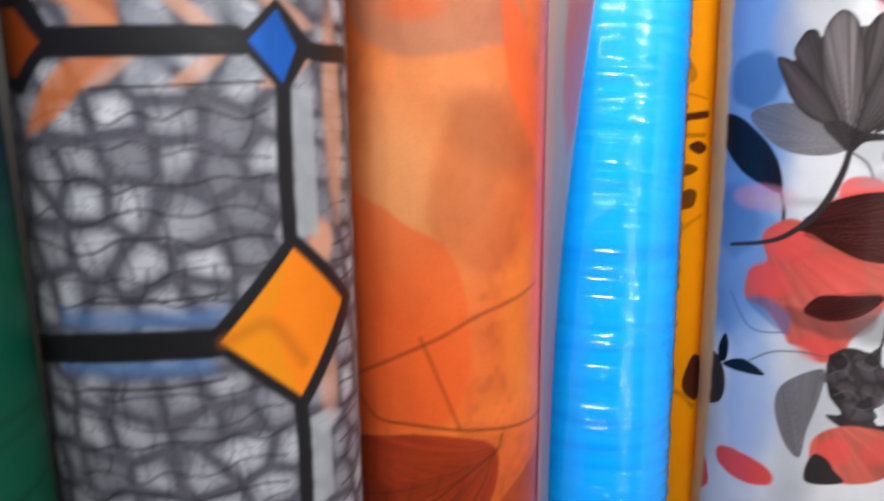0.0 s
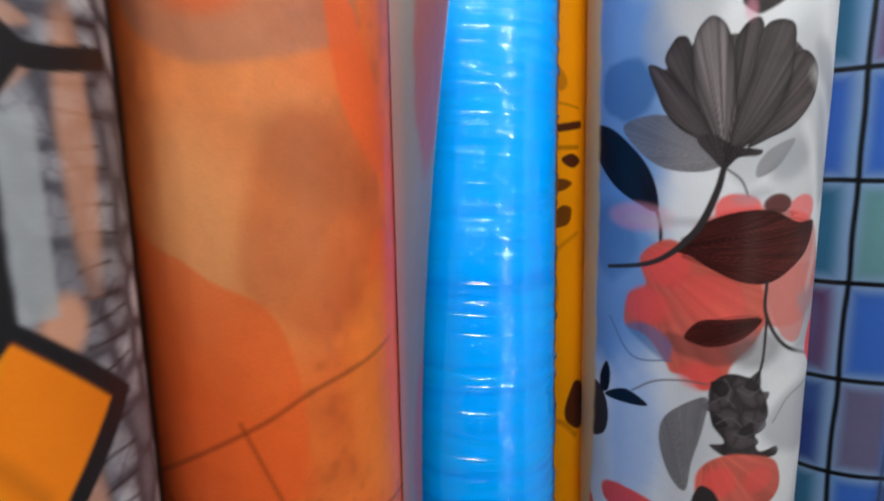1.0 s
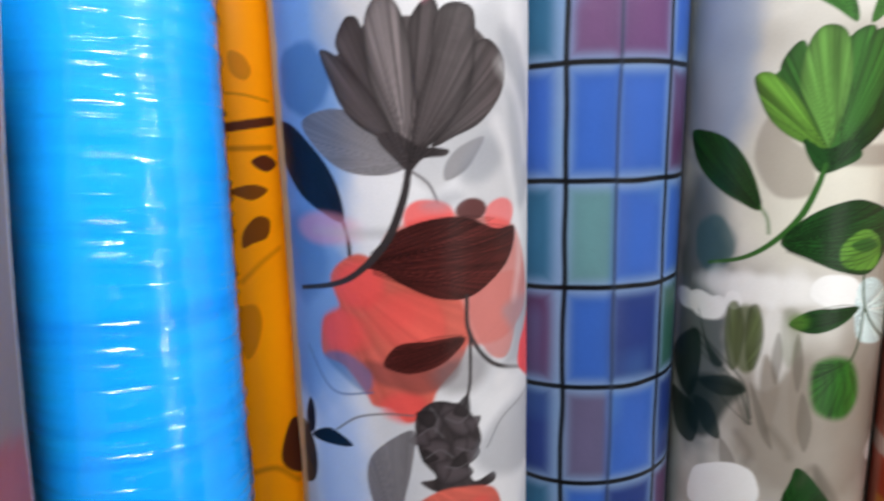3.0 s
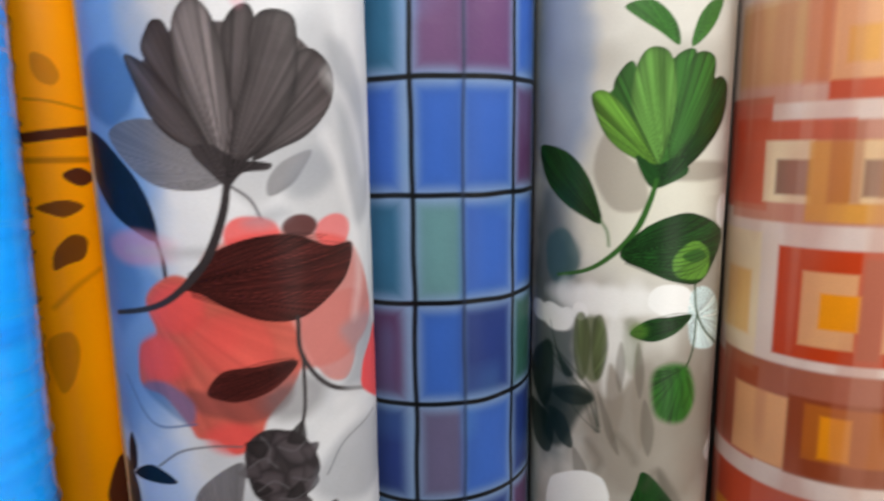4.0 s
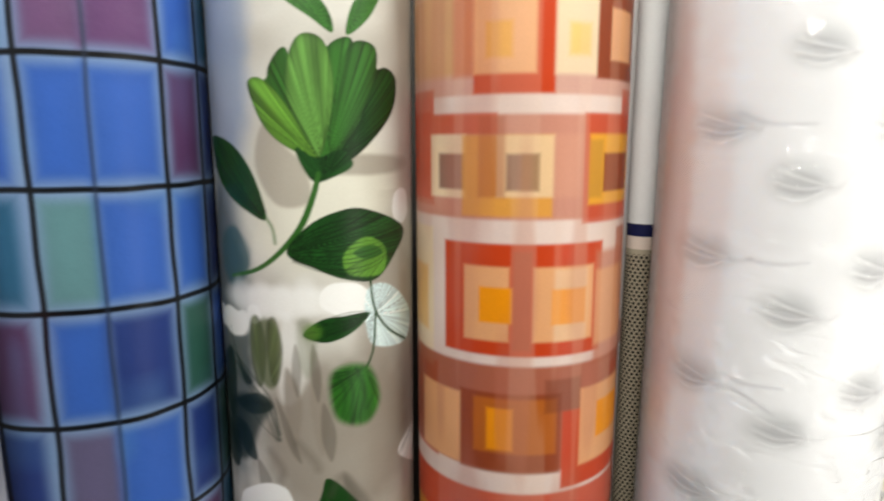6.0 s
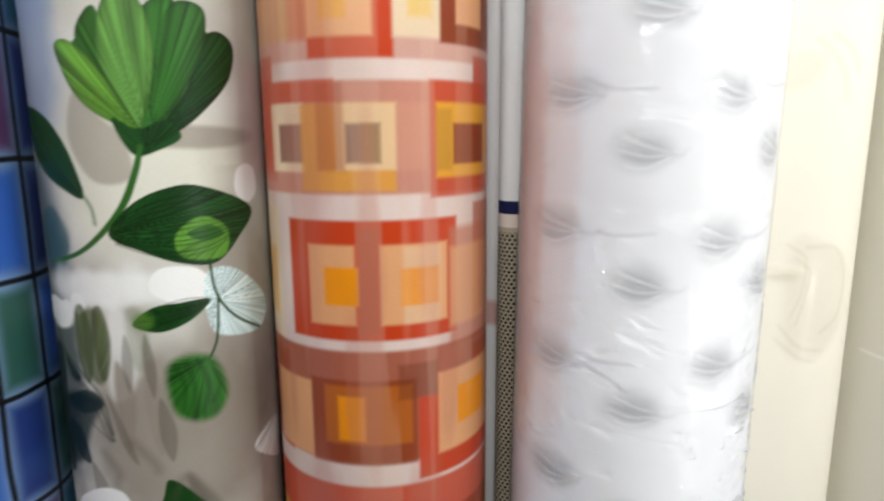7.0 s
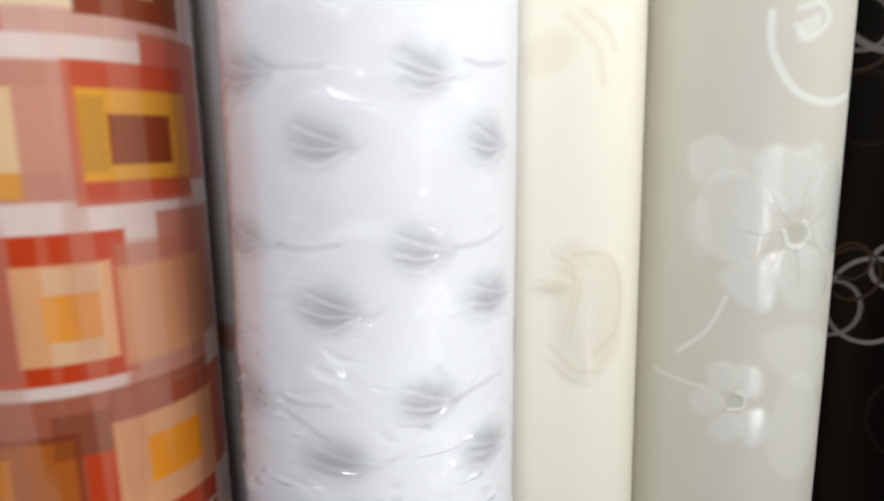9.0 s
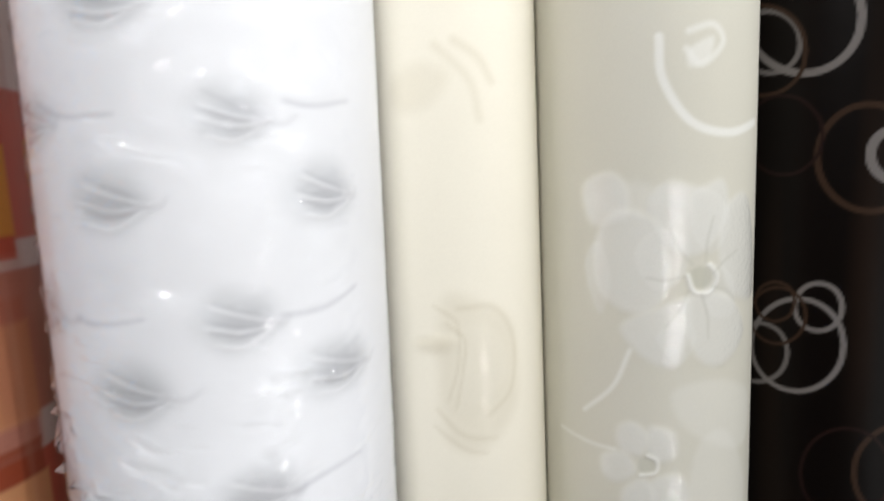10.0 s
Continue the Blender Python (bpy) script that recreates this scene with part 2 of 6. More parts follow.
# name: axis x and y at 0.9 m, lean in x and y, radius, the way that it faces in degrees
ROLLS = {
    'stained': (-0.1089, 0.2782, 0.0079, 0.0195, 0.0695, -69.06),
    'orange': (0.0035, 0.3525, 0.0144, -0.0143, 0.0593, -85.77),
    'blue': (0.1283, 0.4586, 0.0241, 0.0442, 0.0545, -101.35),
    'amber': (0.2050, 0.5200, 0.0000, 0.0000, 0.0300, -102.41),
    'flower': (0.2937, 0.4586, -0.0004, -0.0113, 0.0781, -123.06),
    'tile': (0.4495, 0.4796, -0.0009, -0.0074, 0.0782, -120.81),
    'green': (0.5721, 0.3901, 0.0013, -0.0002, 0.0715, -134.30),
    'squares': (0.6682, 0.2729, -0.0016, 0.0071, 0.0759, -142.03),
    'white': (0.7630, 0.1212, 0.0062, -0.0059, 0.0809, -150.63),
    'cream': (0.8774, 0.0514, -0.0030, 0.0035, 0.0520, -153.84),
    'cflower': (0.9494, -0.0419, -0.0064, 0.0003, 0.0661, -168.93),
    'dark': (1.0534, -0.1508, -0.0032, 0.0033, 0.0835, 178.74),
    'jade': (-0.2070, 0.1900, 0.0000, 0.0000, 0.0600, -43.59),
    'mat': (0.7547, 0.2133, 0.0000, 0.0000, 0.0122, -146.15),
    'rear': (0.8000, 0.2470, 0.0000, 0.0000, 0.0440, -145.84),
}
AT = 0.9


def roll_frame(key):
    cx, cy, lx, ly, r, face = ROLLS[key]
    axis = Vector((lx, ly, 1)).normalized()
    e = Vector((math.cos(radians(face)), math.sin(radians(face)), 0))
    e = (e - axis * e.dot(axis)).normalized()
    return Vector((cx, cy, AT)), axis, e, axis.cross(e), r


def sheet_mesh(name, key, step, span, ground, paint, swell=None, z0=-24.0, z1=20.0, low=-89.5, high=44.0, ink=(1.0, 1.0)):
    """The outer sheet of a roll: a fine grid where its print can be told, a coarse one round the back and at the ends."""
    c0, axis, e, g, r = roll_frame(key)
    limit = math.pi * r * 100
    half = min(span, limit * 0.98)
    us = np.concatenate([np.arange(-half, half, step), np.linspace(half, 2 * limit - half, 26)[:-1]])
    zs = np.concatenate([np.linspace(low, z0, 12)[:-1], np.arange(z0, z1, step), np.linspace(z1, high, 8)])
    nu, nz = len(us), len(zs)
    uu, zz = np.meshgrid(us, zs)
    u, z = uu.ravel(), zz.ravel()
    flat = np.where(u > limit, u - 2 * limit, u)
    p = Print(flat, z, ground)
    paint(p)
    # strength and purity of the printing ink
    rich = np.clip(p.c, 0, 1) ** ink[0]
    grey = rich @ np.array([0.3, 0.59, 0.11])
    p.c = np.clip(grey[:, None] + (rich - grey[:, None]) * ink[1], 0, 1)
    swell_cm = p.h + (swell(flat, z) if swell else 0)
    ang, rad = u / (r * 100), r + swell_cm / 100
    pos = (np.array(c0)[None] + np.outer(z / 100, np.array(axis)) + np.outer(rad * np.cos(ang), np.array(e)) + np.outer(rad * np.sin(ang), np.array(g)))
    base = np.array(c0 + axis * (low / 100))
    i = np.arange(nu)
    rows = np.arange(nz - 1)[:, None] * nu
    a, b = (rows + i).ravel(), (rows + (i + 1) % nu).ravel()
    quads = np.stack([a, b, b + nu, a + nu], 1)
    me = bpy.data.meshes.new(name)
    me.vertices.add(nu * nz)
    me.vertices.foreach_set("co", (pos - base).astype(np.float32).ravel())
    me.loops.add(quads.size)
    me.loops.foreach_set("vertex_index", quads.ravel().astype(np.int32))
    me.polygons.add(len(quads))
    me.polygons.foreach_set("loop_start", np.arange(0, quads.size, 4, dtype=np.int32))
    me.update(calc_edges=True)
    me.polygons.foreach_set("use_smooth", np.ones(len(quads), bool))
    col = me.color_attributes.new("print", "FLOAT_COLOR", "POINT")
    col.data.foreach_set("color", np.hstack([p.c, p.e[:, None]]).astype(np.float32).ravel())
    return me, Vector(base)


def wound_end(key, z, up):
    """The ring of wound layers that closes an end of the roll, stepped where the layers stand uneven."""
    c0, axis, e, g, r = roll_frame(key)
    bm = bmesh.new()
    rings = []
    radii = np.linspace(r * 0.985, 0.02 if r > 0.03 else r * 0.5, 7)
    for k, rad in enumerate(radii):
        h = z + (0.002 if k % 2 else -0.001) * (1 if up else -1)
        rings.append([bm.verts.new(axis * h + e * (rad * math.cos(t)) + g * (rad * math.sin(t))) for t in np.linspace(0, 2 * math.pi, 40, endpoint=False)])
    for a, b in zip(rings, rings[1:]):
        for i in range(40):
            q = (a[i], a[(i + 1) % 40], b[(i + 1) % 40], b[i])
            bm.faces.new(q if up else q[::-1])
    return bm


def tube(key, z0, z1, r0, r1):
    c0, axis, e, g, r = roll_frame(key)
    bm = bmesh.new()
    loops = [[bm.verts.new(axis * z + e * (rad * math.cos(t)) + g * (rad * math.sin(t))) for t in np.linspace(0, 2 * math.pi, 28, endpoint=False)] for z, rad in ((z0, r1), (z1, r1), (z1, r0), (z0, r0))]
    for k in range(4):
        a, b = loops[k], loops[(k + 1) % 4]
        for i in range(28):
            bm.faces.new((a[i], a[(i + 1) % 28], b[(i + 1) % 28], b[i]))
    return bm


def roll(name, key, label, material, ground, paint, step=0.1, span=13.0, swell=None, high=44.0, **more):
    """A roll of sheet standing on its end: outer sheet, wound ends and cardboard core."""
    me, base = sheet_mesh("outer_sheet", key, step, span, ground, paint, swell, high=high, **more)
    thing = tagged(new(name), label, "plastic roll", "rolls along the wall")
    thing.matrix_world = Matrix.Translation(base)
    thing.location = base
    me.materials.append(material)
    sheet = new("outer_sheet", me)
    sheet.parent = thing
    length = (high + 89.5) / 100
    r = ROLLS[key][4]
    inner = 0.02 if r > 0.03 else r * 0.5
    for z, up in ((length - 0.002, True), (0.003, False)):
        end = part("wound_end", wound_end(key, z, up), LAYERS)
        end.parent = thing
    core = part("core_tube", tube(key, 0.001, length + 0.004, inner - 0.003, inner), CARD, label="brown cardboard core tube")
    core.parent = thing
    return thing


def wrap(thing, key, swell, label, step=0.1, span=12.0, shiny=None, film_kind=WRAP):
    """A clear wrap drawn over a roll, a little loose. shiny: where it lifts off and shines; elsewhere it clings."""
    def cling(p):
        p.e = shiny(p.u, p.z) if shiny else np.ones(len(p.u))

    me, base = sheet_mesh("clear_wrap", key, step, span, (1, 1, 1), cling, lambda u, z: 0.09 + swell(u, z), z0=-20.0, z1=19.0, low=-89.0, high=43.5)
    me.materials.append(film_kind)
    ob = tagged(new("clear_wrap", me), label)
    ob.parent = thing
    ob.location = base - thing.location
    ob.visible_shadow = False


# ---- the room ----
X0, X1, Y0, Y1 = -2.4, 1.42, -2.6, 0.80


def structure(name, bm, material, label):
    return tagged(part(name, bm, material), label, name.split("_")[0], kind="structure")


structure("floor", box((X0 - 0.15, Y0 - 0.15, -0.2), (X1 + 0.15, Y1 + 0.15, 0.0045)), FLOOR, "plain grey polished shop floor")
structure("ceiling", box((X0, Y0, CEILING), (X1, Y1, CEILING + 0.12)), CEIL, "plain light grey painted shop ceiling")
structure("wall_north", box((X0 - 0.15, Y1, 0.0045), (X1 + 0.15, Y1 + 0.15, CEILING + 0.12)), WALL, "plain grey painted wall behind the rolls")
structure("wall_south", box((X0 - 0.15, Y0 - 0.15, 0.0045), (X1 + 0.15, Y0, CEILING + 0.12)), WALL, "plain grey painted shop wall")
structure("wall_east", box((X1, Y0, 0.0045), (X1 + 0.15, Y1, CEILING + 0.12)), WALL, "plain grey painted wall beside the rolls")
structure("wall_west", box((X0 - 0.15, Y0, 0.0045), (X0, Y1, CEILING + 0.12)), WALL, "plain grey painted shop wall")

def bar(r, z0, z1, n=16):
    """An upright round bar from z0 to z1, its ends rounded off."""
    bm = bmesh.new()
    loops = [[bm.verts.new((q * math.cos(t), q * math.sin(t), z)) for t in np.linspace(0, 2 * math.pi, n, endpoint=False)] for q, z in ((r * 0.8, z0), (r, z0 + r * 0.2), (r, z1 - r * 0.2), (r * 0.8, z1))]
    for a, b in zip(loops, loops[1:]):
        for i in range(n):
            bm.faces.new((a[i], a[(i + 1) % n], b[(i + 1) % n], b[i]))
    bm.faces.new(loops[0][::-1])
    bm.faces.new(loops[-1])
    return bm


def trough(length):
    """A folded metal reflector, open towards the light."""
    bm = bmesh.new()
    prof = [(-0.06, 0.004), (-0.03, 0.032), (0.03, 0.032), (0.06, 0.004), (0.062, 0.006), (0.031, 0.035), (-0.031, 0.035), (-0.062, 0.006)]
    ends = [[bm.verts.new((x, y, z)) for y, z in prof] for x in (-length / 2, length / 2)]
    for i in range(8):
        bm.faces.new((ends[0][i], ends[0][(i + 1) % 8], ends[1][(i + 1) % 8], ends[1][i]))
    for e in ends:
        for a in ((0, 1, 6, 7), (1, 2, 5, 6), (2, 3, 4, 5)):
            bm.faces.new([e[k] for k in a])
    return bm


for eye, target, watts, length, upright in LAMPS:
    place = look(eye, target, 90 if upright else 0)
    words = "white enamelled tube lamp standing upright on a round foot" if upright else "white enamelled tube lamp hung on two rods from the ceiling"
    light = tagged(new("tube_lamp"), words, "lamp", "tube lamps")
    light.matrix_world = place
    part("reflector", trough(length + 0.06), ENAMEL).parent = light
    tube_bm = bar(0.011, -length / 2, length / 2)
    bmesh.ops.transform(tube_bm, matrix=Matrix.Translation((0, 0, 0.016)) @ Matrix.Rotation(math.pi / 2, 4, "Y"), verts=tube_bm.verts)
    part("tube", tube_bm, ENAMEL).parent = light
    if upright:
        foot = Vector((eye[0] - 0.01, eye[1] - 0.035, 0.0045))
        for nm, bm in (("pole", bar(0.012, 0.0, 1.0)), ("foot", bar(0.11, 0.0, 0.02, 32))):
            bmesh.ops.transform(bm, matrix=place.inverted() @ Matrix.Translation(foot), verts=bm.verts)
            part(nm, bm, ENAMEL).parent = light
        continue
    for side in (-1, 1):
        foot = place @ Vector((side * 0.2, 0, 0.034))
        rod = bar(0.004, 0.0, CEILING - foot.z, 10)
        bmesh.ops.transform(rod, matrix=place.inverted() @ Matrix.Translation(foot), verts=rod.verts)
        part("rod", rod, ENAMEL).parent = light


# ---- the prints ----
def net(p, u0, u1, z0, z1, seed, colour, a, cell=1.25):
    """Crackled glass: rows of uneven lines joined by short slanting strokes."""
    rng = random.Random(seed)
    z = z0
    while z < z1:
        pts = [(u0 + k * (u1 - u0) / 13, z + rng.uniform(-0.34, 0.34)) for k in range(14)]
        p.line(pts, rng.uniform(0.07, 0.12), colour, a=a * rng.uniform(0.6, 1), soft=0.06)
        for k in range(13):
            if rng.random() < 0.8:
                s = rng.uniform(-0.5, 0.5)
                uk = u0 + (k + rng.random()) * (u1 - u0) / 13
                p.line([(uk, z), (uk + s * 0.6 + 0.1, z + cell * 0.5), (uk + s, z + cell)], rng.uniform(0.05, 0.1), colour, a=a * rng.uniform(0.35, 0.85), soft=0.07)
        z += cell * rng.uniform(0.75, 1.1)


def veins(p, base, tip, half, count, colour, a, width=0.09):
    """Long fine strokes of a painted leaf, from its foot to its tip, bowed by up to half its breadth."""
    b, t = np.array(base), np.array(tip)
    side = np.array([-(t - b)[1], (t - b)[0]]) / np.hypot(*(t - b))
    rng = random.Random(count)
    for k in range(count):
        s = (2 * (k + 0.5) / count - 1) * half + rng.uniform(-0.06, 0.06)
        end = rng.uniform(0.72, 0.96)
        pts = [b + (t - b) * q + side * s * math.sin(math.pi * min(1, q * 0.96 + 0.04)) ** 0.8 for q in np.linspace(0.04, end, 5)]
        p.line([tuple(q) for q in pts], width * rng.uniform(0.7, 1.2), colour, a=a * rng.uniform(0.6, 1), soft=0.06, taper=0.7)


def stained_print(p):
    PEACH2, STEEL, ORANGE_WASH, BLUE_WASH, SILVER = (0.85, 0.66, 0.56), (0.52, 0.54, 0.58), (0.80, 0.48, 0.25), (0.36, 0.52, 0.72), (0.68, 0.70, 0.72)
    LEAD, COBALT, AMBER_GLASS, AMBER_HOT, AMBER_DARK, RUST2 = (0.14, 0.14, 0.16), (0.04, 0.37, 0.68), (0.89, 0.58, 0.08), (0.98, 0.50, 0.12), (0.70, 0.42, 0.08), (0.55, 0.27, 0.08)
    m = np.arange(len(p.u))
    edge, which = cells(p.u / 1.9 + 0.1 * p.z, p.z / 1.65, 21)
    big = grid_noise(p.u, p.z, 2.6, 22)
    p.lay(m, np.clip(0.8 - edge * 2.8, 0, 0.45), (0.30, 0.30, 0.34))
    p.lay(m, np.clip((edge - 0.12) * 1.7, 0, 0.85) * (0.2 + 0.9 * which) * (0.5 + 0.7 * big), (0.80, 0.81, 0.84))
    small, _ = cells(p.u / 0.85, p.z / 0.62 + 0.3 * p.u, 23)
    p.lay(m, np.clip(1 - small * 8, 0, 0.3) * (0.4 + 0.6 * big), (0.20, 0.18, 0.23))
    net(p, -9.5, 2.6, 4.1, 11.7, 4, (0.15, 0.13, 0.17), 0.9, 1.25)
    net(p, -9.5, 2.6, -22.0, 0.8, 5, (0.15, 0.13, 0.17), 0.9, 1.15)
    rng = random.Random(6)
    for k in range(44):
        z = -22 + k * 0.92 + rng.uniform(-0.2, 0.2)
        p.line([(5.7, z), (6.2, z + rng.uniform(-0.1, 0.1)), (7.2 + rng.random(), z + rng.uniform(-0.2, 0.2))], 0.1, (0.16, 0.14, 0.16), a=0.9)
        if k % 3 == 0:
            p.line([(6.3, z), (6.7, z + 0.6), (7.4, z + 1.1)], 0.07, (0.2, 0.17, 0.18), a=0.7)
    p.shape([(-4.16, 14.92), (-3.31, 14.88), (-2.16, 13.8), (-2.92, 13.81)], PEACH2, a=0.6, soft=0.15)
    p.shape([(-2.53, 12.87), (-1.78, 12.87), (-2.93, 11.91), (-3.87, 11.93)], PEACH2, a=0.55, soft=0.15)
    p.shape([(-2.43, 14.86), (-1.69, 14.86), (-0.61, 13.82), (-1.33, 13.8)], STEEL, a=0.6, soft=0.15)
    p.shape([(-1.05, 12.88), (-0.32, 12.89), (-1.4, 11.89), (-2.24, 11.89)], STEEL, a=0.55, soft=0.15)
    p.shape([(-0.88, 14.88), (-0.17, 14.92), (0.96, 13.92), (0.21, 13.86)], PEACH2, a=0.6, soft=0.15)
    p.shape([(0.42, 12.92), (1.18, 12.97), (0.06, 11.91), (-0.76, 11.9)], PEACH2, a=0.55, soft=0.15)
    p.shape([(0.66, 14.99), (1.42, 15.07), (2.72, 14.09), (1.85, 14)], STEEL, a=0.6, soft=0.15)
    p.shape([(1.99, 13.02), (2.89, 13.1), (1.61, 11.96), (0.72, 11.93)], STEEL, a=0.55, soft=0.15)
    p.shape([(2.35, 15.19), (3.28, 15.33), (5.09, 14.43), (3.84, 14.24)], PEACH2, a=0.6, soft=0.15)
    p.shape([(3.91, 13.2), (5.19, 13.36), (3.43, 12.07), (2.36, 12)], PEACH2, a=0.55, soft=0.15)
    p.shape([(-6.87, 10.27), (-6.2, 11.26), (-4.47, 12.72), (-2.54, 12.84), (-3.65, 11.92), (-5.01, 10.81)], ORANGE_WASH, a=0.7, soft=0.2)
    p.shape([(-4.1, 14.55), (-5.4, 15.22), (-2.69, 15.04), (-2.34, 13.85), (-3.85, 13.84)], ORANGE_WASH, a=0.6, soft=0.2)
    p.rect(-6, 0.51, 3.13, 3.77, BLUE_WASH, a=0.6, soft=0.4)
    p.rect(-6.39, -0.01, 1.29, 2.06, BLUE_WASH, a=0.6, soft=0.4)
    p.blob(4.98, 5.74, 0.83, 0.95, PEACH2, a=0.9, soft=0.3)
    p.blob(5.11, -0.53, 0.64, 1.51, PEACH2, a=0.6, soft=0.3)
    p.blob(6.3, 11.14, 0.78, 4.25, PEACH2, a=0.7, soft=0.3)
    p.rect(3.69, 4.86, 6.1, 11.93, SILVER, a=0.8, soft=0.12)
    p.rect(3.85, 5.06, -5.69, -1.61, SILVER, a=0.8, soft=0.12)
    p.line([(-9.08, 13.76), (-4.62, 13.4), (-1.55, 13.35), (1.62, 13.51)], 1.05, LEAD, soft=0.06)
    p.line([(4.84, 13.49), (5.8, 13.5), (8.23, 13.78)], 0.75, LEAD, soft=0.06)
    p.line([(3.37, 11.86), (3.29, 9.94), (3.25, 8.2), (3.31, 6.19)], 0.72, LEAD, soft=0.06)
    p.line([(3.4, -0.95), (3.48, -2.99), (3.41, -5.54)], 0.72, LEAD, soft=0.06)
    p.line([(-9.2, 1.63), (-5.84, 2.23), (-2.53, 2.47), (0.26, 2.42)], 1.15, LEAD, soft=0.06)
    p.shape([(1.51, 13.5), (3.27, 15.23), (5.03, 13.68), (3.4, 11.6)], LEAD, soft=0.06, sharp=True)
    p.shape([(2.03, 13.54), (3.24, 14.82), (4.07, 13.5), (3.36, 12.11)], COBALT, soft=0.05, sharp=True, fan=(2.9,10.5,5,0.4))
    p.shape([(-0.34, 2.51), (3.4, 6.45), (7.63, 2.9), (3.53, -1.29)], LEAD, soft=0.06, sharp=True)
    p.shape([(0.3, 2.43), (3.41, 5.72), (6.41, 2.98), (3.43, -0.51)], AMBER_GLASS, soft=0.05, sharp=True)
    p.shape([(3.41, 5.72), (6.41, 2.98), (3.43, -0.51), (2.23, 2.94)], AMBER_HOT, a=0.4, soft=0.15, sharp=True)
    p.line([(0.46, 2.41), (2.22, 2.83), (3.67, 0.94)], 0.5, AMBER_DARK, a=0.5, soft=0.2)
    p.shape([(-9.13, 15.51), (-5.99, 15.48), (-4.61, 13.48), (-6.94, 11.7), (-9.05, 12.21)], LEAD, soft=0.08, sharp=True)
    p.shape([(-9.2, 15.15), (-6.77, 14.73), (-5.43, 13.44), (-7.28, 12.33), (-9.14, 12.87)], RUST2, soft=0.1, sharp=True)
    p.line([(-3.46, 11.77), (-0.77, 11.86), (2.59, 12.12)], 0.1, LEAD, a=0.8)
    p.line([(-4.39, 4.11), (-1.38, 4.18), (0.59, 4.31)], 0.12, LEAD, a=0.8)
    p.line([(-4.84, 0.74), (-1.65, 0.85), (0.36, 0.97)], 0.12, LEAD, a=0.8)


def orange_print(p):
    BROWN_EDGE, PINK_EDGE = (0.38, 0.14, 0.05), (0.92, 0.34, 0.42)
    STRAW, MAUVE, TANGERINE, CLAY, GOLDEN, RUST_LEAF, STEM = (0.90, 0.64, 0.42), (0.66, 0.47, 0.40), (0.90, 0.39, 0.09), (0.72, 0.34, 0.18), (0.95, 0.54, 0.12), (0.58, 0.18, 0.05), (0.42, 0.20, 0.10)
    m = np.arange(len(p.u))
    p.lay(m, 0.6 * grid_noise(p.u, p.z, 4.0, 31), (0.84, 0.34, 0.07))
    p.lay(m, 0.4 * grid_noise(p.u, p.z, 1.5, 32), (0.68, 0.32, 0.14))
    p.lay(m, np.clip(grid_noise(p.u * 1.2, p.z, 0.5, 35) - 0.45, 0, 0.5) * 0.5, (0.55, 0.24, 0.10))
    p.blob(-1.08, 9.91, 4.05, 7.50, STRAW, a=0.55, soft=2.0)
    p.blob(-2.86, 7.72, 1.98, 3.63, STRAW, a=0.6, soft=1.0)
    p.shape([(-4.56, 17.62), (2.91, 17.47), (4.11, 15.03), (2.29, 14.38), (-1.03, 13.82), (-3.3, 14.17), (-5.54, 15.95)], MAUVE, a=0.6, soft=0.25)
    p.blob(-1.8, 16.1, 1.38, 0.62, TANGERINE, a=0.5, soft=0.4)
    p.shape([(2.59, 16.93), (3.87, 16.05), (4.35, 14.79), (6.11, 11.27), (7.13, 8.25), (4.76, 9.83), (3.16, 12.58)], TANGERINE, a=0.8, soft=0.15)
    p.shape([(-0.82, 8.56), (0.01, 11.23), (1.7, 12.28), (4.24, 10.4), (6.7, 4.52), (3.12, 3.24), (0.54, 3.77), (-1.13, 5.8)], CLAY, a=0.38, soft=0.45)
    p.shape([(-0.6, 11.6), (1.2, 12.6), (3.6, 11.0), (4.6, 8.6), (2.6, 8.2), (0.4, 9.4)], (0.50, 0.32, 0.22), a=0.28, soft=0.9)
    p.shape([(-8.81, 7.03), (-4.27, 6.81), (-2.29, 5.77), (-0.31, 4.66), (0.68, 2.31), (0.98, -1.34), (-0.08, -4.4), (-3.21, -5.32), (-8.72, -5.93)], TANGERINE, a=0.65, soft=0.12)
    p.shape([(-8.77, 1.1), (-3.71, 1.54), (-1.21, 0.25), (1.13, -1.67), (0.83, -4.47), (-1.28, -5.05), (-5.86, -5.46)], TANGERINE, a=0.45, soft=0.3)
    p.shape([(4.86, 7.21), (6.57, 5.81), (7.86, 1.64), (4.41, 4.26)], TANGERINE, a=0.6, soft=0.2)
    p.blob(5.12, 0.37, 2.30, 5.21, GOLDEN, a=0.6, soft=0.7)
    p.shape([(-6.74, -7.41), (-3.22, -5.71), (-0.09, -5.52), (2.49, -6.59), (2.16, -9.67), (-0.12, -10.68), (-6.36, -12.5)], RUST_LEAF, a=0.85, soft=0.08, fan=(2.87, -6.53, 16, 0.4))
    p.shape([(7.48, -8.18), (3.32, -9.41), (2.93, -11.37), (7.79, -14.09)], RUST_LEAF, a=0.6, soft=0.12)
    for k in range(5):
        p.line([(2.4 - 1.5 * k, -6.7 - 0.55 * k), (1.2 - 1.5 * k, -7.3 - 0.4 * k), (-0.6 - 1.5 * k, -7.2 - 0.2 * k)], 0.07, STEM, a=0.55, soft=0.06)
        p.line([(2.4 - 1.5 * k, -6.7 - 0.55 * k), (1.6 - 1.5 * k, -8.6 - 0.6 * k), (0.3 - 1.5 * k, -10.4 - 0.5 * k)], 0.07, STEM, a=0.55, soft=0.06)
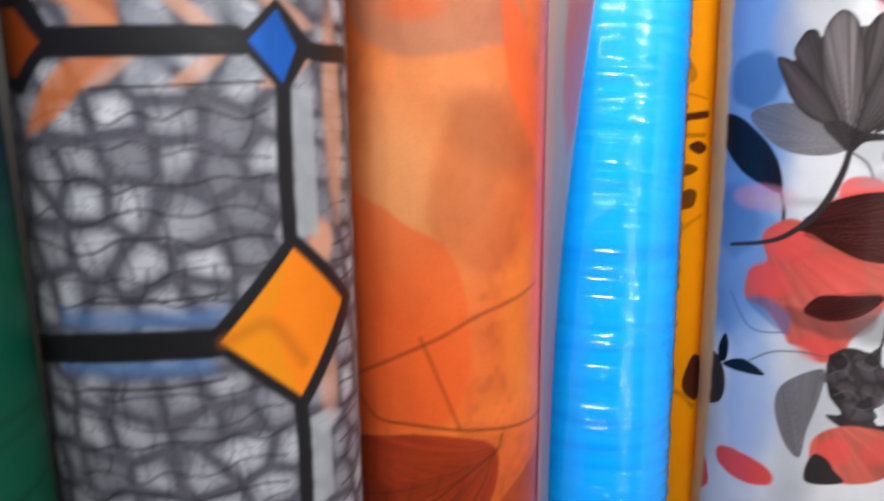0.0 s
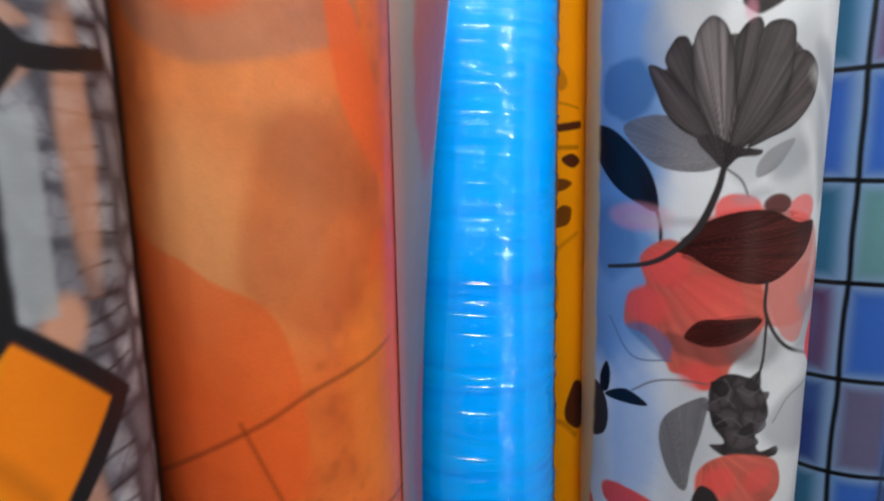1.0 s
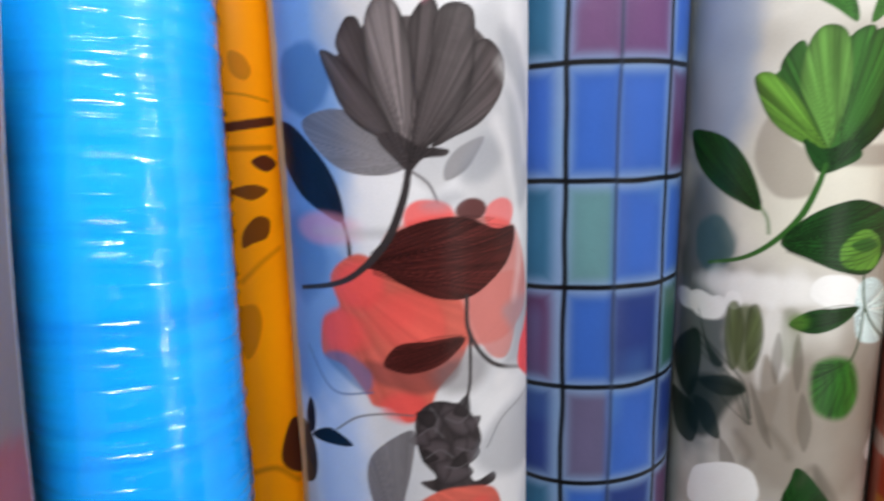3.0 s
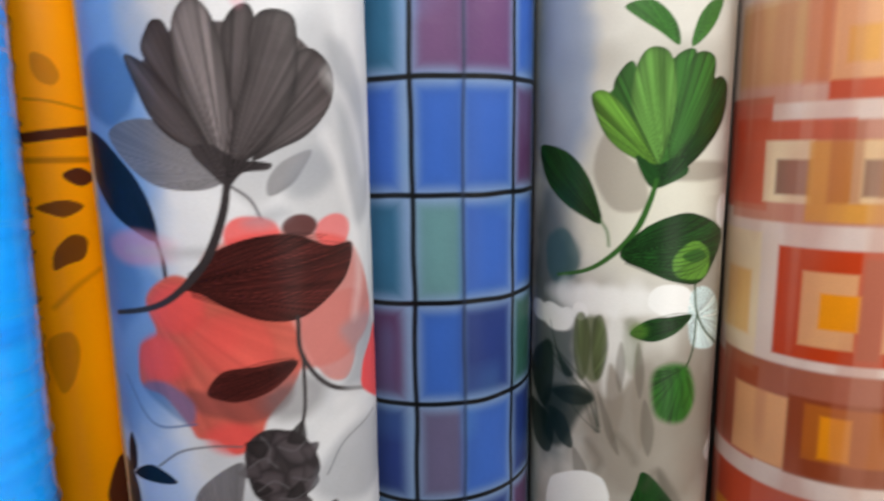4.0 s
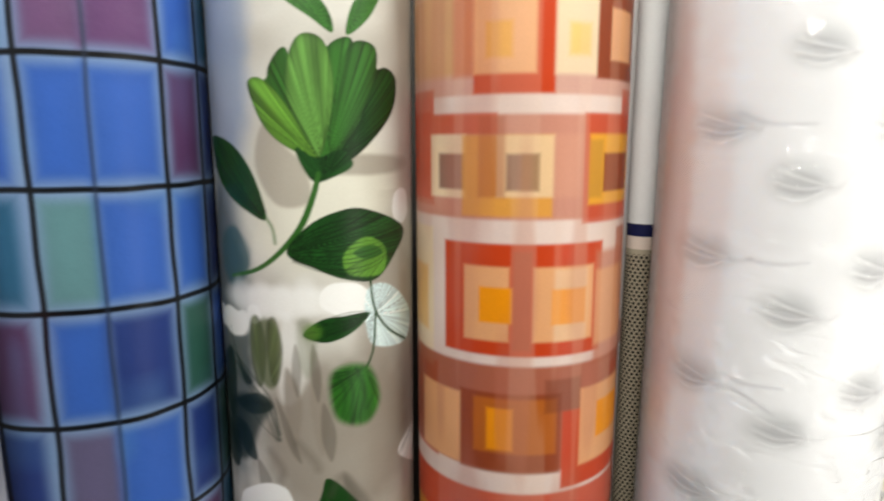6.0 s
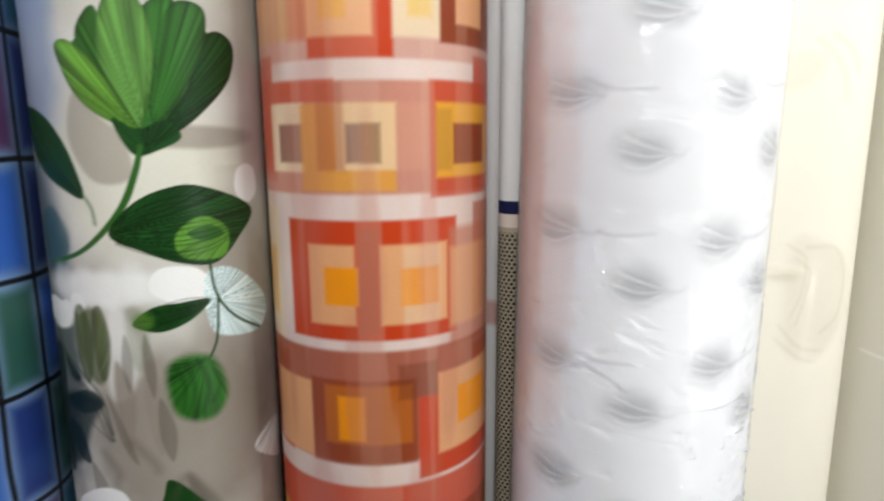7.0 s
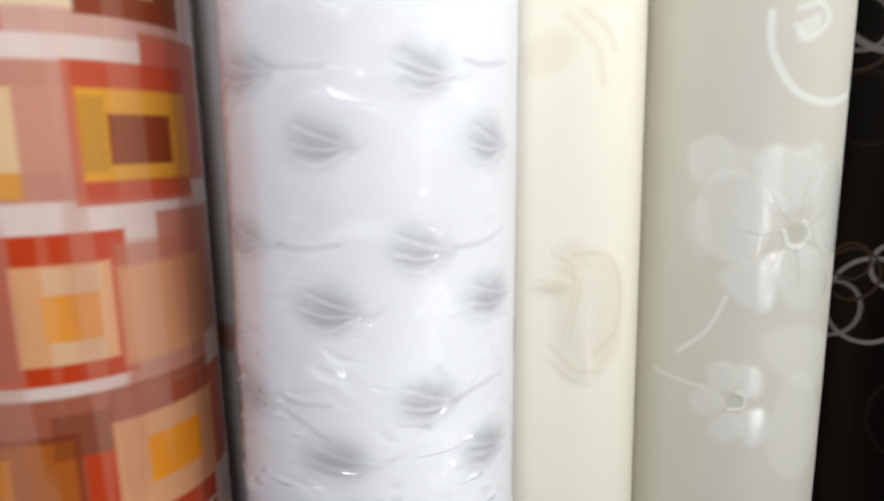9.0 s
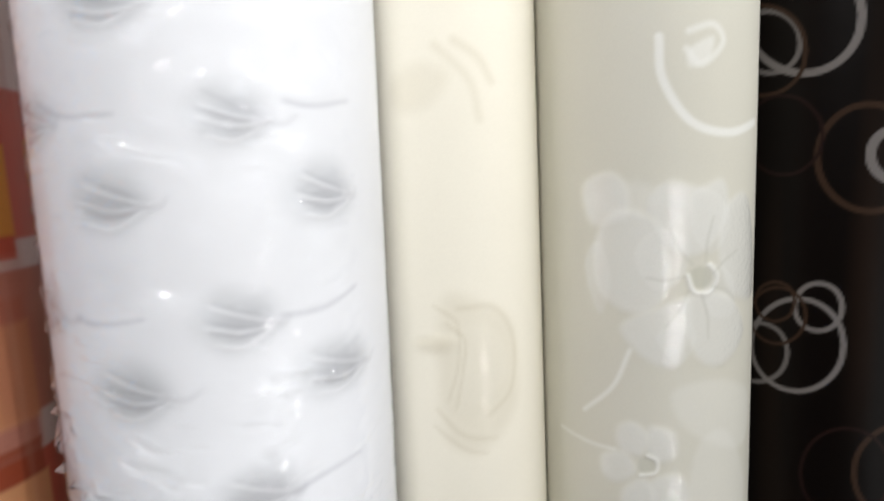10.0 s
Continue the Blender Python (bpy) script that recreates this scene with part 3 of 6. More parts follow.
    p.line([(-8.79, -4.36), (-3.1, -1.3), (-0.63, -0.04), (1.75, 1.17), (5.78, 2.14)], 0.18, STEM, a=0.6, soft=0.1)
    p.line([(-1.65, -0.07), (-0.65, -2.49), (0.37, -5.06)], 0.14, STEM, a=0.6, soft=0.08)
    p.line([(-5.77, -4.07), (-4.34, -4.95), (-1.89, -4.94), (1.46, -5.3), (4.17, -5.68), (7.82, -6.1)], 0.14, STEM, a=0.8, soft=0.06)
    p.line([(-1.02, -9.28), (0.82, -7.73), (2.5, -6.75), (2.86, -5.86)], 0.13, STEM, a=0.7)
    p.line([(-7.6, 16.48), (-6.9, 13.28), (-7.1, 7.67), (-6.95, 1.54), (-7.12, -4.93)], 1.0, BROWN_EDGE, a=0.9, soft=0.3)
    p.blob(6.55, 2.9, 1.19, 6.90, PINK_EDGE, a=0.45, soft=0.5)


def blue_print(p):
    m = np.arange(len(p.u))
    p.lay(m, 0.35 * grid_noise(p.u * 0.3, p.z * 2.0, 1.4, 41), (0.0, 0.58, 0.98))
    rng = random.Random(9)
    for k in range(16):
        z = rng.uniform(-22, 18)
        p.line([(-8, z + rng.uniform(-0.6, 0.6)), (0, z), (8, z + rng.uniform(-0.6, 0.6))], rng.uniform(0.1, 0.5), (0.0, 0.52, 0.92), a=0.3, soft=0.2)


def blue_swell(u, z):
    """Overlapping turns of stretch film: shallow ridges that run round the roll, a little aslant."""
    s = z + 0.05 * u
    return 0.004 * np.sin(2 * math.pi * (s + 0.25 * grid_noise(u, z, 3.0, 51)) / 1.15) + 0.02 * (grid_noise(u * 0.35, s * 0.8, 1.0, 52) - 0.5) + 0.016 * (grid_noise(u * 0.6, s * 2.2, 1.0, 54) - 0.5) + 0.006 * (grid_noise(u * 0.8, s * 3.5, 1.0, 53) - 0.5)


def amber_print(p):
    SEPIA, UMBER_P = (0.62, 0.38, 0.10), (0.32, 0.15, 0.08)
    p.shape([(-0.24, 15.51), (0.55, 15.26), (0.97, 14.38), (0.59, 13.81), (-0.05, 14.04), (-0.35, 14.7)], SEPIA, a=0.6, soft=0.06)
    p.line([(-0.9, 13.07), (0.35, 12.95), (1.93, 12.55)], 0.16, SEPIA, a=0.6)
    p.line([(-1.11, 10.96), (0.19, 11.13), (2.03, 11.34)], 0.6, UMBER_P, soft=0.06)
    p.line([(-1.13, 9.73), (1.87, 9.7)], 0.35, SEPIA, a=0.7, soft=0.08)
    p.shape([(0.55, 8.95), (1.43, 9.26), (2.21, 8.69), (1.53, 8.2), (0.82, 8.48)], UMBER_P, soft=0.05)
    p.shape([(-1.02, 7.09), (-0.12, 7.41), (0.73, 7.43), (1.42, 7.02), (0.48, 6.49), (-0.35, 6.71)], UMBER_P, a=0.9, soft=0.05)
    p.shape([(-0.46, 3.48), (-0.3, 4.56), (0.56, 5.41), (1.38, 5.14), (1.17, 4.07), (0.25, 3.73)], UMBER_P, a=0.9, soft=0.05)
    p.line([(-0.66, 1.28), (0.67, 2.47), (1.91, 3.22)], 0.3, SEPIA, a=0.5, soft=0.15)
    p.shape([(-1.44, -0.99), (-0.08, -0.26), (0.36, -1.46), (-0.15, -3.34), (-0.93, -3.88)], SEPIA, a=0.6, soft=0.1)
    p.shape([(0.92, -10.85), (1.96, -8.71), (3.42, -10.25), (2.66, -12.91), (1.22, -12.23)], UMBER_P, soft=0.08)
    p.line([(-1.51, -12.27), (0.45, -11.99), (2.03, -13.46)], 0.4, SEPIA, a=0.6, soft=0.15)


def flower_print(p):
    GREY, GREY_MID, PALE_GREY, INK, INK_SOFT, INK_BLUE, GREY_BLUE = (0.46, 0.45, 0.47), (0.58, 0.55, 0.57), (0.70, 0.71, 0.73), (0.27, 0.25, 0.26), (0.40, 0.37, 0.39), (0.09, 0.12, 0.20), (0.36, 0.46, 0.62)
    TULIP, TULIP_LIGHT = (0.37, 0.345, 0.355), (0.47, 0.445, 0.455)
    EDGE_CREAM, FOLD_SHADE, FOLD_SHEEN = (0.88, 0.76, 0.60), (0.60, 0.62, 0.66), (0.95, 0.95, 0.96)
    WASH, WASH_PALE, WASH_DEEP, PINK, RED, RED_DULL, PINK_GREY, BROWN_GREY, MAROON = (0.46, 0.63, 0.82), (0.68, 0.77, 0.90), (0.30, 0.48, 0.68), (0.88, 0.62, 0.70), (0.92, 0.38, 0.37), (0.80, 0.43, 0.38), (0.80, 0.52, 0.50), (0.45, 0.30, 0.30), (0.34, 0.16, 0.15)
    m = np.arange(len(p.u))
    p.lay(m, np.clip(grid_noise(p.u, p.z, 3.2, 61) - 0.45, 0, 0.5), (0.66, 0.68, 0.72))
    p.blob(-5.58, 12.03, 3.97, 9.32, WASH, a=0.9, soft=1.2)
    p.blob(-5.47, 1.52, 3.74, 7.46, WASH, a=0.9, soft=1.0)
    p.blob(-3.41, -9.3, 1.99, 5.83, WASH_PALE, a=0.8, soft=1.0)
    p.blob(-4.67, 13.39, 2.15, 1.90, WASH_DEEP, a=0.75, soft=0.25)
    p.blob(-5.55, 3.85, 2.07, 2.69, WASH_DEEP, a=0.5, soft=0.5)
    p.blob(-1.18, 16.39, 2.25, 2.52, PALE_GREY, a=0.5, soft=0.6)
    p.blob(6.72, 10.99, 3.04, 5.65, PALE_GREY, a=0.4, soft=0.6)
    p.shape([(-4.81, 11.12), (-3, 11.77), (-1.28, 11.55), (0.35, 10.35), (1.41, 9.01), (0.76, 8.45), (-0.65, 8.35), (-2.16, 8.68), (-3.69, 9.71)], GREY, a=0.85, soft=0.06, fan=(1.41, 9.01, 60, 0.3))
    p.shape([(5.84, 10.2), (4.28, 9.69), (3.46, 8.8), (3.46, 7.97), (4.57, 8.42), (5.3, 9.22)], GREY, a=0.8, soft=0.08)
    p.shape([(1.93, 9.76), (3.22, 9.86), (4.47, 11.7), (6.25, 10.68), (3.05, 7.48), (1.69, 8.51)], PALE_GREY, a=0.4, soft=0.3)
    p.shape([(-2.55, 13.93), (-1.42, 14.82), (-0.24, 15.99), (1.55, 16.18), (3.09, 16.11), (5.24, 15.79), (6.84, 13.92), (5.25, 11.68), (2.88, 9.96), (1.33, 9.35), (-0.28, 10.53), (-1.97, 12.24)], TULIP, soft=0.08, fan=(1.51, 9.01, 30, 0.58))
    p.shape([(-2.08, 14.87), (-1.72, 15.87), (-1.26, 16.27), (-0.69, 15.87), (-0.17, 13.46), (-0.03, 11.84), (-1.2, 13.52)], TULIP, soft=0.05, fan=(1.51, 9.01, 30, 0.45), rim=0.7)
    p.shape([(1.72, 15.71), (2.27, 16.75), (3.02, 17.03), (3.32, 16.11), (3.06, 14.26), (2.6, 11.75), (2.08, 11.45), (1.77, 14)], TULIP, soft=0.05, fan=(1.51, 9.01, 30, 0.45), rim=0.7)
    p.shape([(4.97, 14.54), (6.16, 15.24), (7.5, 14.25), (7.34, 12.63), (5.75, 11.02), (4.05, 10.25), (2.73, 9.74), (3.79, 11.24), (4.94, 12.81)], TULIP, soft=0.05, fan=(1.51, 9.01, 30, 0.45), rim=0.7)
    p.shape([(3.09, 16.11), (3.86, 16.86), (5.14, 16.71), (5.35, 15.48), (5.09, 13.28), (3.66, 10.75), (1.79, 9.57), (2.06, 11.77), (2.75, 14.12)], TULIP, soft=0.05, fan=(1.51, 9.01, 30, 0.45), rim=0.7)
    p.shape([(-0.54, 14.76), (-0.4, 16.32), (0.36, 17.24), (1.22, 16.66), (1.71, 14.94), (1.83, 12.42), (1.65, 10.32), (1.22, 9.64), (0.36, 11.34), (-0.34, 12.98)], TULIP_LIGHT, soft=0.05, fan=(1.51, 9.01, 30, 0.70), rim=0.7)
    p.shape([(-3.11, 14.7), (-2.05, 14.38), (-0.87, 13.17), (0.12, 11.83), (0.8, 10.51), (1.17, 9.51), (0.04, 10.26), (-1.09, 10.95), (-1.95, 11.91), (-2.51, 13.1)], TULIP, soft=0.05, fan=(1.51, 9.01, 30, 0.45), rim=0.7)
    p.shape([(-0.08, 10.26), (0.8, 10.57), (1.92, 9.89), (2.63, 9.74), (3.65, 9.58), (3.43, 9.26), (2.29, 9.16), (1.53, 8.51), (0.78, 9.19)], INK, soft=0.05, fan=(1.53, 8.51, 20, 0.7))
    p.shape([(-9.09, 11.04), (-6.1, 11.1), (-3.68, 9.53), (-2.48, 7.8), (-2.19, 5.9), (-3.56, 6.31), (-5.41, 7.29), (-7.21, 8.88)], INK_BLUE, soft=0.05, fan=(-2.23, 5.9, 70, 0.6))
    p.line([(-2.31, 6.18), (-1.98, 4.99), (-1.9, 3.84)], 0.22, INK)
    p.line([(1.69, 8.51), (2.53, 7.83), (3.03, 6.8)], 0.13, GREY)
    p.blob(-3.53, 5.41, 2.33, 0.91, PINK, a=0.5, soft=0.3)
    p.blob(0.61, 5.28, 4.50, 0.28, PALE_GREY, a=0.6, soft=0.3)
    p.shape([(0.01, 4.39), (2.16, 6.08), (5.86, 5.91), (9.03, 4.59), (10.99, 0.45), (8.44, -1.29), (5.73, -1.54), (3.62, -0.6)], RED_DULL, a=0.75, soft=0.2, fan=(2.7, -2.78, 8, 0.2))
    p.blob(2.48, 6.07, 1.40, 0.95, RED, a=0.85, soft=0.12)
    p.blob(7.19, 5.8, 1.32, 0.92, RED, a=0.7, soft=0.12)
    p.blob(4.96, 6.31, 0.98, 0.62, BROWN_GREY, soft=0.08)
    p.shape([(4.81, 1.31), (6.8, 2.35), (9.21, 1.97), (9, -0.65), (7.89, -2.7), (6.31, -2.38), (5.2, -0.73)], PINK_GREY, a=0.8, soft=0.12)
    p.shape([(-3.23, 2.85), (-1.63, 4.12), (-0.12, 3.68), (2.03, 2.67), (4, 1.73), (4.7, -0.68), (4.12, -2.29), (2.76, -3.72), (2.22, -5.05), (0.99, -5.58), (0.11, -4.74), (-0.92, -4.59), (-1.37, -3.89), (-2.65, -2.4), (-4.21, -1.85), (-3.97, 0.17), (-2.77, 1.03)], RED_DULL, soft=0.14, fan=(-3.89, 4.07, 14, 0.22))
    p.blob(-1.55, 2.31, 1.39, 1.28, RED, a=0.7, soft=0.4)
    p.blob(-2.72, -0.29, 1.35, 1.22, RED, a=0.75, soft=0.35)
    p.blob(0.67, 0.85, 0.97, 0.94, RED, a=0.4, soft=0.5)
    p.blob(0.95, -4.73, 1.34, 0.84, RED, a=0.6, soft=0.3)
    p.shape([(-3.03, 2.69), (-1.62, 3.86), (-0.26, 3.31), (-0.03, 1.89), (-1.5, 1.02), (-2.6, 1.44)], RED, a=0.4, soft=0.3, rim=0.2)
    p.shape([(-4.09, 0.03), (-2.58, 0.95), (-1.13, 0.32), (-0.9, -1.14), (-2.49, -1.59), (-3.91, -1.5)], RED, a=0.4, soft=0.3, rim=0.2)
    p.shape([(-1.17, 1.43), (0.77, 2.11), (2.78, 1.42), (3.26, -0.58), (1.27, -1.32), (-0.59, -0.36)], RED, a=0.4, soft=0.3, rim=0.2)
    p.shape([(-0.59, -4.34), (0.39, -3.64), (1.75, -3.92), (1.98, -5.06), (0.99, -5.5), (-0.05, -4.92)], RED, a=0.4, soft=0.3, rim=0.2)
    p.shape([(-1.38, -1.97), (0.32, -2.13), (2.68, -2.41), (4.11, -2.1), (3.81, -3.2), (2.08, -3.91), (0.73, -3.61), (-0.64, -3.19)], BROWN_GREY, a=0.55, soft=0.25)
    p.shape([(-4.11, -1.94), (-2.49, -1.59), (-1, -2.67), (-1.3, -3.88), (-2.82, -3.02)], WASH_DEEP, a=0.6, soft=0.2)
    p.blob(4.16, -2.85, 1.80, 1.31, GREY, a=0.55, soft=0.5)
    p.shape([(-1, 3.59), (0.45, 5.18), (2.49, 5.93), (4.6, 5.92), (6.71, 5.1), (8.72, 4.92), (8.11, 3.26), (6.31, 2.05), (4.6, 1.4), (2.77, 1.6), (1.07, 2.41), (-0.09, 3.15)], MAROON, soft=0.05, fan=(-1, 3.59, 70, 0.8), rim=0.4)
    p.shape([(-0.25, -2.08), (0.6, -0.99), (2.24, -0.82), (4.47, -0.88), (3.19, -2.16), (1.51, -2.65), (0.51, -2.53)], MAROON, soft=0.06, fan=(4.47, -0.88, 60, 0.6))
    veins(p, (-1, 3.59), (8.72, 4.7), 2.0, 15, (0.12, 0.06, 0.06), 0.75)
    veins(p, (4.47, -0.88), (-0.25, -2.1), 0.8, 8, (0.12, 0.06, 0.06), 0.6)
    p.line([(1.52, 8.68), (1.2, 7.17), (0.36, 5.1), (-0.93, 3.56), (-2.64, 2.48), (-5.76, 1.78)], 0.46, INK, taper=0.45)
    p.line([(4.59, 1.51), (4.74, -0.68), (6.37, -2.84), (9.54, -4.12)], 0.25, INK)
    p.line([(4.78, -0.69), (4.71, -3.66), (4.17, -5.51)], 0.2, INK)
    p.line([(-5.52, -1.7), (-3.6, -4.01), (-0.95, -3.82)], 0.13, GREY_BLUE, a=0.7)
    p.line([(-3.51, -6.51), (-1.96, -5.43), (-0.21, -5.06), (1.31, -5.17)], 0.12, GREY, a=0.8)
    p.line([(5.92, -8.04), (7.43, -6.5), (10.98, -6.1)], 0.12, GREY, a=0.8)
    p.shape([(1.42, -5.47), (2.29, -4.48), (3.54, -4.62), (4.79, -5.58), (5.48, -7.44), (4.63, -8.69), (4.94, -9.94), (6.37, -9.84), (6.44, -10.51), (4.35, -10.46), (2.81, -10.23), (1.63, -9.38), (2.56, -9.15), (1.68, -7.79)], INK, soft=0.07, fan=(2.4, -3.53, 9, 0.5))
    p.shape([(1.58, -5.84), (2.3, -4.67), (3.05, -5.44), (2.76, -6.59), (1.91, -6.8)], INK_SOFT, a=0.9, soft=0.06, rim=0.7)
    p.shape([(2.85, -5.05), (3.92, -4.72), (4.9, -5.98), (4.48, -6.9), (3.48, -6.42)], INK_SOFT, a=0.9, soft=0.06, rim=0.7)
    p.shape([(1.65, -7.2), (2.42, -6.67), (3.42, -7.2), (3.06, -8.36), (1.98, -8.17)], INK_SOFT, a=0.9, soft=0.06, rim=0.7)
    p.shape([(3.63, -6.94), (4.83, -7.14), (5.37, -8.21), (4.42, -8.75), (3.59, -7.99)], INK_SOFT, a=0.9, soft=0.06, rim=0.7)
    p.shape([(2.53, -8.55), (3.8, -8.29), (4.89, -9.33), (3.71, -9.79), (2.77, -9.55)], INK_SOFT, a=0.9, soft=0.06, rim=0.7)
    for k in range(9):
        t = 0.7 * k + 0.2
        cu, cz, out = 3.35 + 1.25 * math.cos(t), -6.75 + 1.55 * math.sin(t), 1.0 + 0.35 * math.sin(k * 2.3)
        d, e = (math.cos(t + 0.35), math.sin(t + 0.35)), (-math.sin(t + 0.35), math.cos(t + 0.35))
        p.shape([(cu - 0.5 * e[0], cz - 0.5 * e[1]), (cu + 0.6 * out * d[0] - 0.35 * e[0], cz + 0.6 * out * d[1] - 0.35 * e[1]), (cu + out * d[0], cz + out * d[1]), (cu + 0.5 * out * d[0] + 0.45 * e[0], cz + 0.5 * out * d[1] + 0.45 * e[1]), (cu + 0.5 * e[0], cz + 0.5 * e[1])], INK if k % 2 else INK_SOFT, a=0.9, soft=0.09, rim=0.6)
    p.line([(1.61, -6.42), (2.38, -6.01), (3.02, -6.68)], 0.08, GREY, a=0.75, soft=0.06)
    p.line([(3.16, -5.52), (4.01, -5.96), (4.66, -5.56)], 0.08, GREY, a=0.75, soft=0.06)
    p.line([(1.96, -7.86), (2.82, -7.45), (3.59, -8.07)], 0.08, GREY, a=0.75, soft=0.06)
    p.line([(3.82, -7.5), (4.78, -8)], 0.08, GREY, a=0.75, soft=0.06)
    p.line([(2.3, -4.75), (2.69, -5.43), (2.57, -6.28)], 0.08, GREY, a=0.75, soft=0.06)
    p.line([(3.07, -8.56), (3.91, -8.81), (4.62, -8.61)], 0.08, GREY, a=0.75, soft=0.06)
    p.shape([(-1.52, -9.32), (-0.98, -7.45), (1.25, -6.06), (1.16, -8.23), (0.59, -10.71), (0.27, -12.83), (-0.8, -11.82)], GREY, a=0.9, soft=0.07, fan=(0.27, -12.83, 40, 0.3))
    p.shape([(0.86, -11.9), (1.69, -10.51), (3.54, -10.02), (6.32, -10.85), (7.16, -12.98), (5.54, -14.19), (1.6, -14.1)], RED_DULL, soft=0.12, fan=(1.34, -9.01, 7, 0.3))
    p.blob(2.37, -11.98, 1.08, 1.02, RED, a=0.7, soft=0.3)
    p.blob(5.12, -12.01, 1.16, 0.92, RED, a=0.5, soft=0.3)
    p.shape([(0.69, -13.55), (1.16, -12.36), (1.95, -12.61), (2.45, -13.38), (3.06, -14.26), (0.92, -14.6)], INK, soft=0.08)
    p.blob(-3.66, -14.99, 2.38, 1.14, RED, soft=0.12)
    p.blob(-8.84, -17.62, 2.13, 1.91, RED, soft=0.12)
    p.shape([(-8.9, -8.55), (-7.13, -6.98), (-5.9, -7.7), (-5.48, -9.27), (-6.04, -10.76), (-7.87, -11.52), (-9.12, -10.51)], INK, soft=0.06)
    p.shape([(-6.3, -7.43), (-6.47, -6.41), (-5.81, -5.1), (-5.38, -5.8), (-5.56, -7.14)], INK_BLUE, soft=0.06)
    p.shape([(-5.9, -7.58), (-4.04, -6.55), (-2.35, -7.26), (-4.15, -7.59)], INK_BLUE, soft=0.05)
    p.shape([(1.97, 17.97), (2.69, 17.28), (3.32, 17.32), (4.61, 18.21), (2.89, 18.82)], INK, soft=0.1)
    p.blob(2.52, 17.49, 0.37, 0.61, PINK, a=0.5, soft=0.2)
    p.blob(-8.81, 2.27, 1.77, 29.62, EDGE_CREAM, soft=0.25)
    # shade of the sheet's slack folds, painted in grey over the print
    p.shape([(7.15, 15.87), (9.87, 14.49), (11.47, 7.93), (9.38, 5.9), (8.23, 9.11), (7.75, 12.61)], FOLD_SHADE, a=0.5, soft=0.5)
    p.shape([(4.64, 9.3), (6.16, 10.35), (7.42, 9.16), (5.94, 7.82), (4.52, 7.93)], FOLD_SHADE, a=0.5, soft=0.5)
    p.shape([(7.37, 0.24), (10.81, 0.21), (13.46, -3.66), (8.83, -3.98), (7.48, -3.09), (8.53, -1.79)], FOLD_SHADE, a=0.5, soft=0.5)
    p.shape([(5.03, -8.79), (7.66, -5.91), (13.46, -7.22), (13.44, -10.08), (9.26, -11.11)], FOLD_SHADE, a=0.5, soft=0.5)
    p.shape([(2.15, 6.73), (3.69, 7.44), (4.44, 6.96), (3.1, 6.39)], FOLD_SHADE, a=0.5, soft=0.5)
    # soft highlights between those folds, painted as pale streaks
    p.line([(6.86, 10.9), (8.13, 8.22), (9.41, 3.63), (8.8, 0.81)], 0.5, FOLD_SHEEN, a=0.4, soft=0.5)
    p.line([(7.15, 13.97), (9.01, 12.07), (10.48, 8.98)], 0.5, FOLD_SHEEN, a=0.4, soft=0.5)
    p.line([(7, -3.92), (8.83, -3.98), (12.6, -5.25)], 0.5, FOLD_SHEEN, a=0.4, soft=0.5)
    p.shape([(12.26, -0.89), (13.46, -3.66), (13.46, -6.26), (9.53, -4.28), (9.32, -2.78), (10.32, -1.75)], RED, soft=0.12)


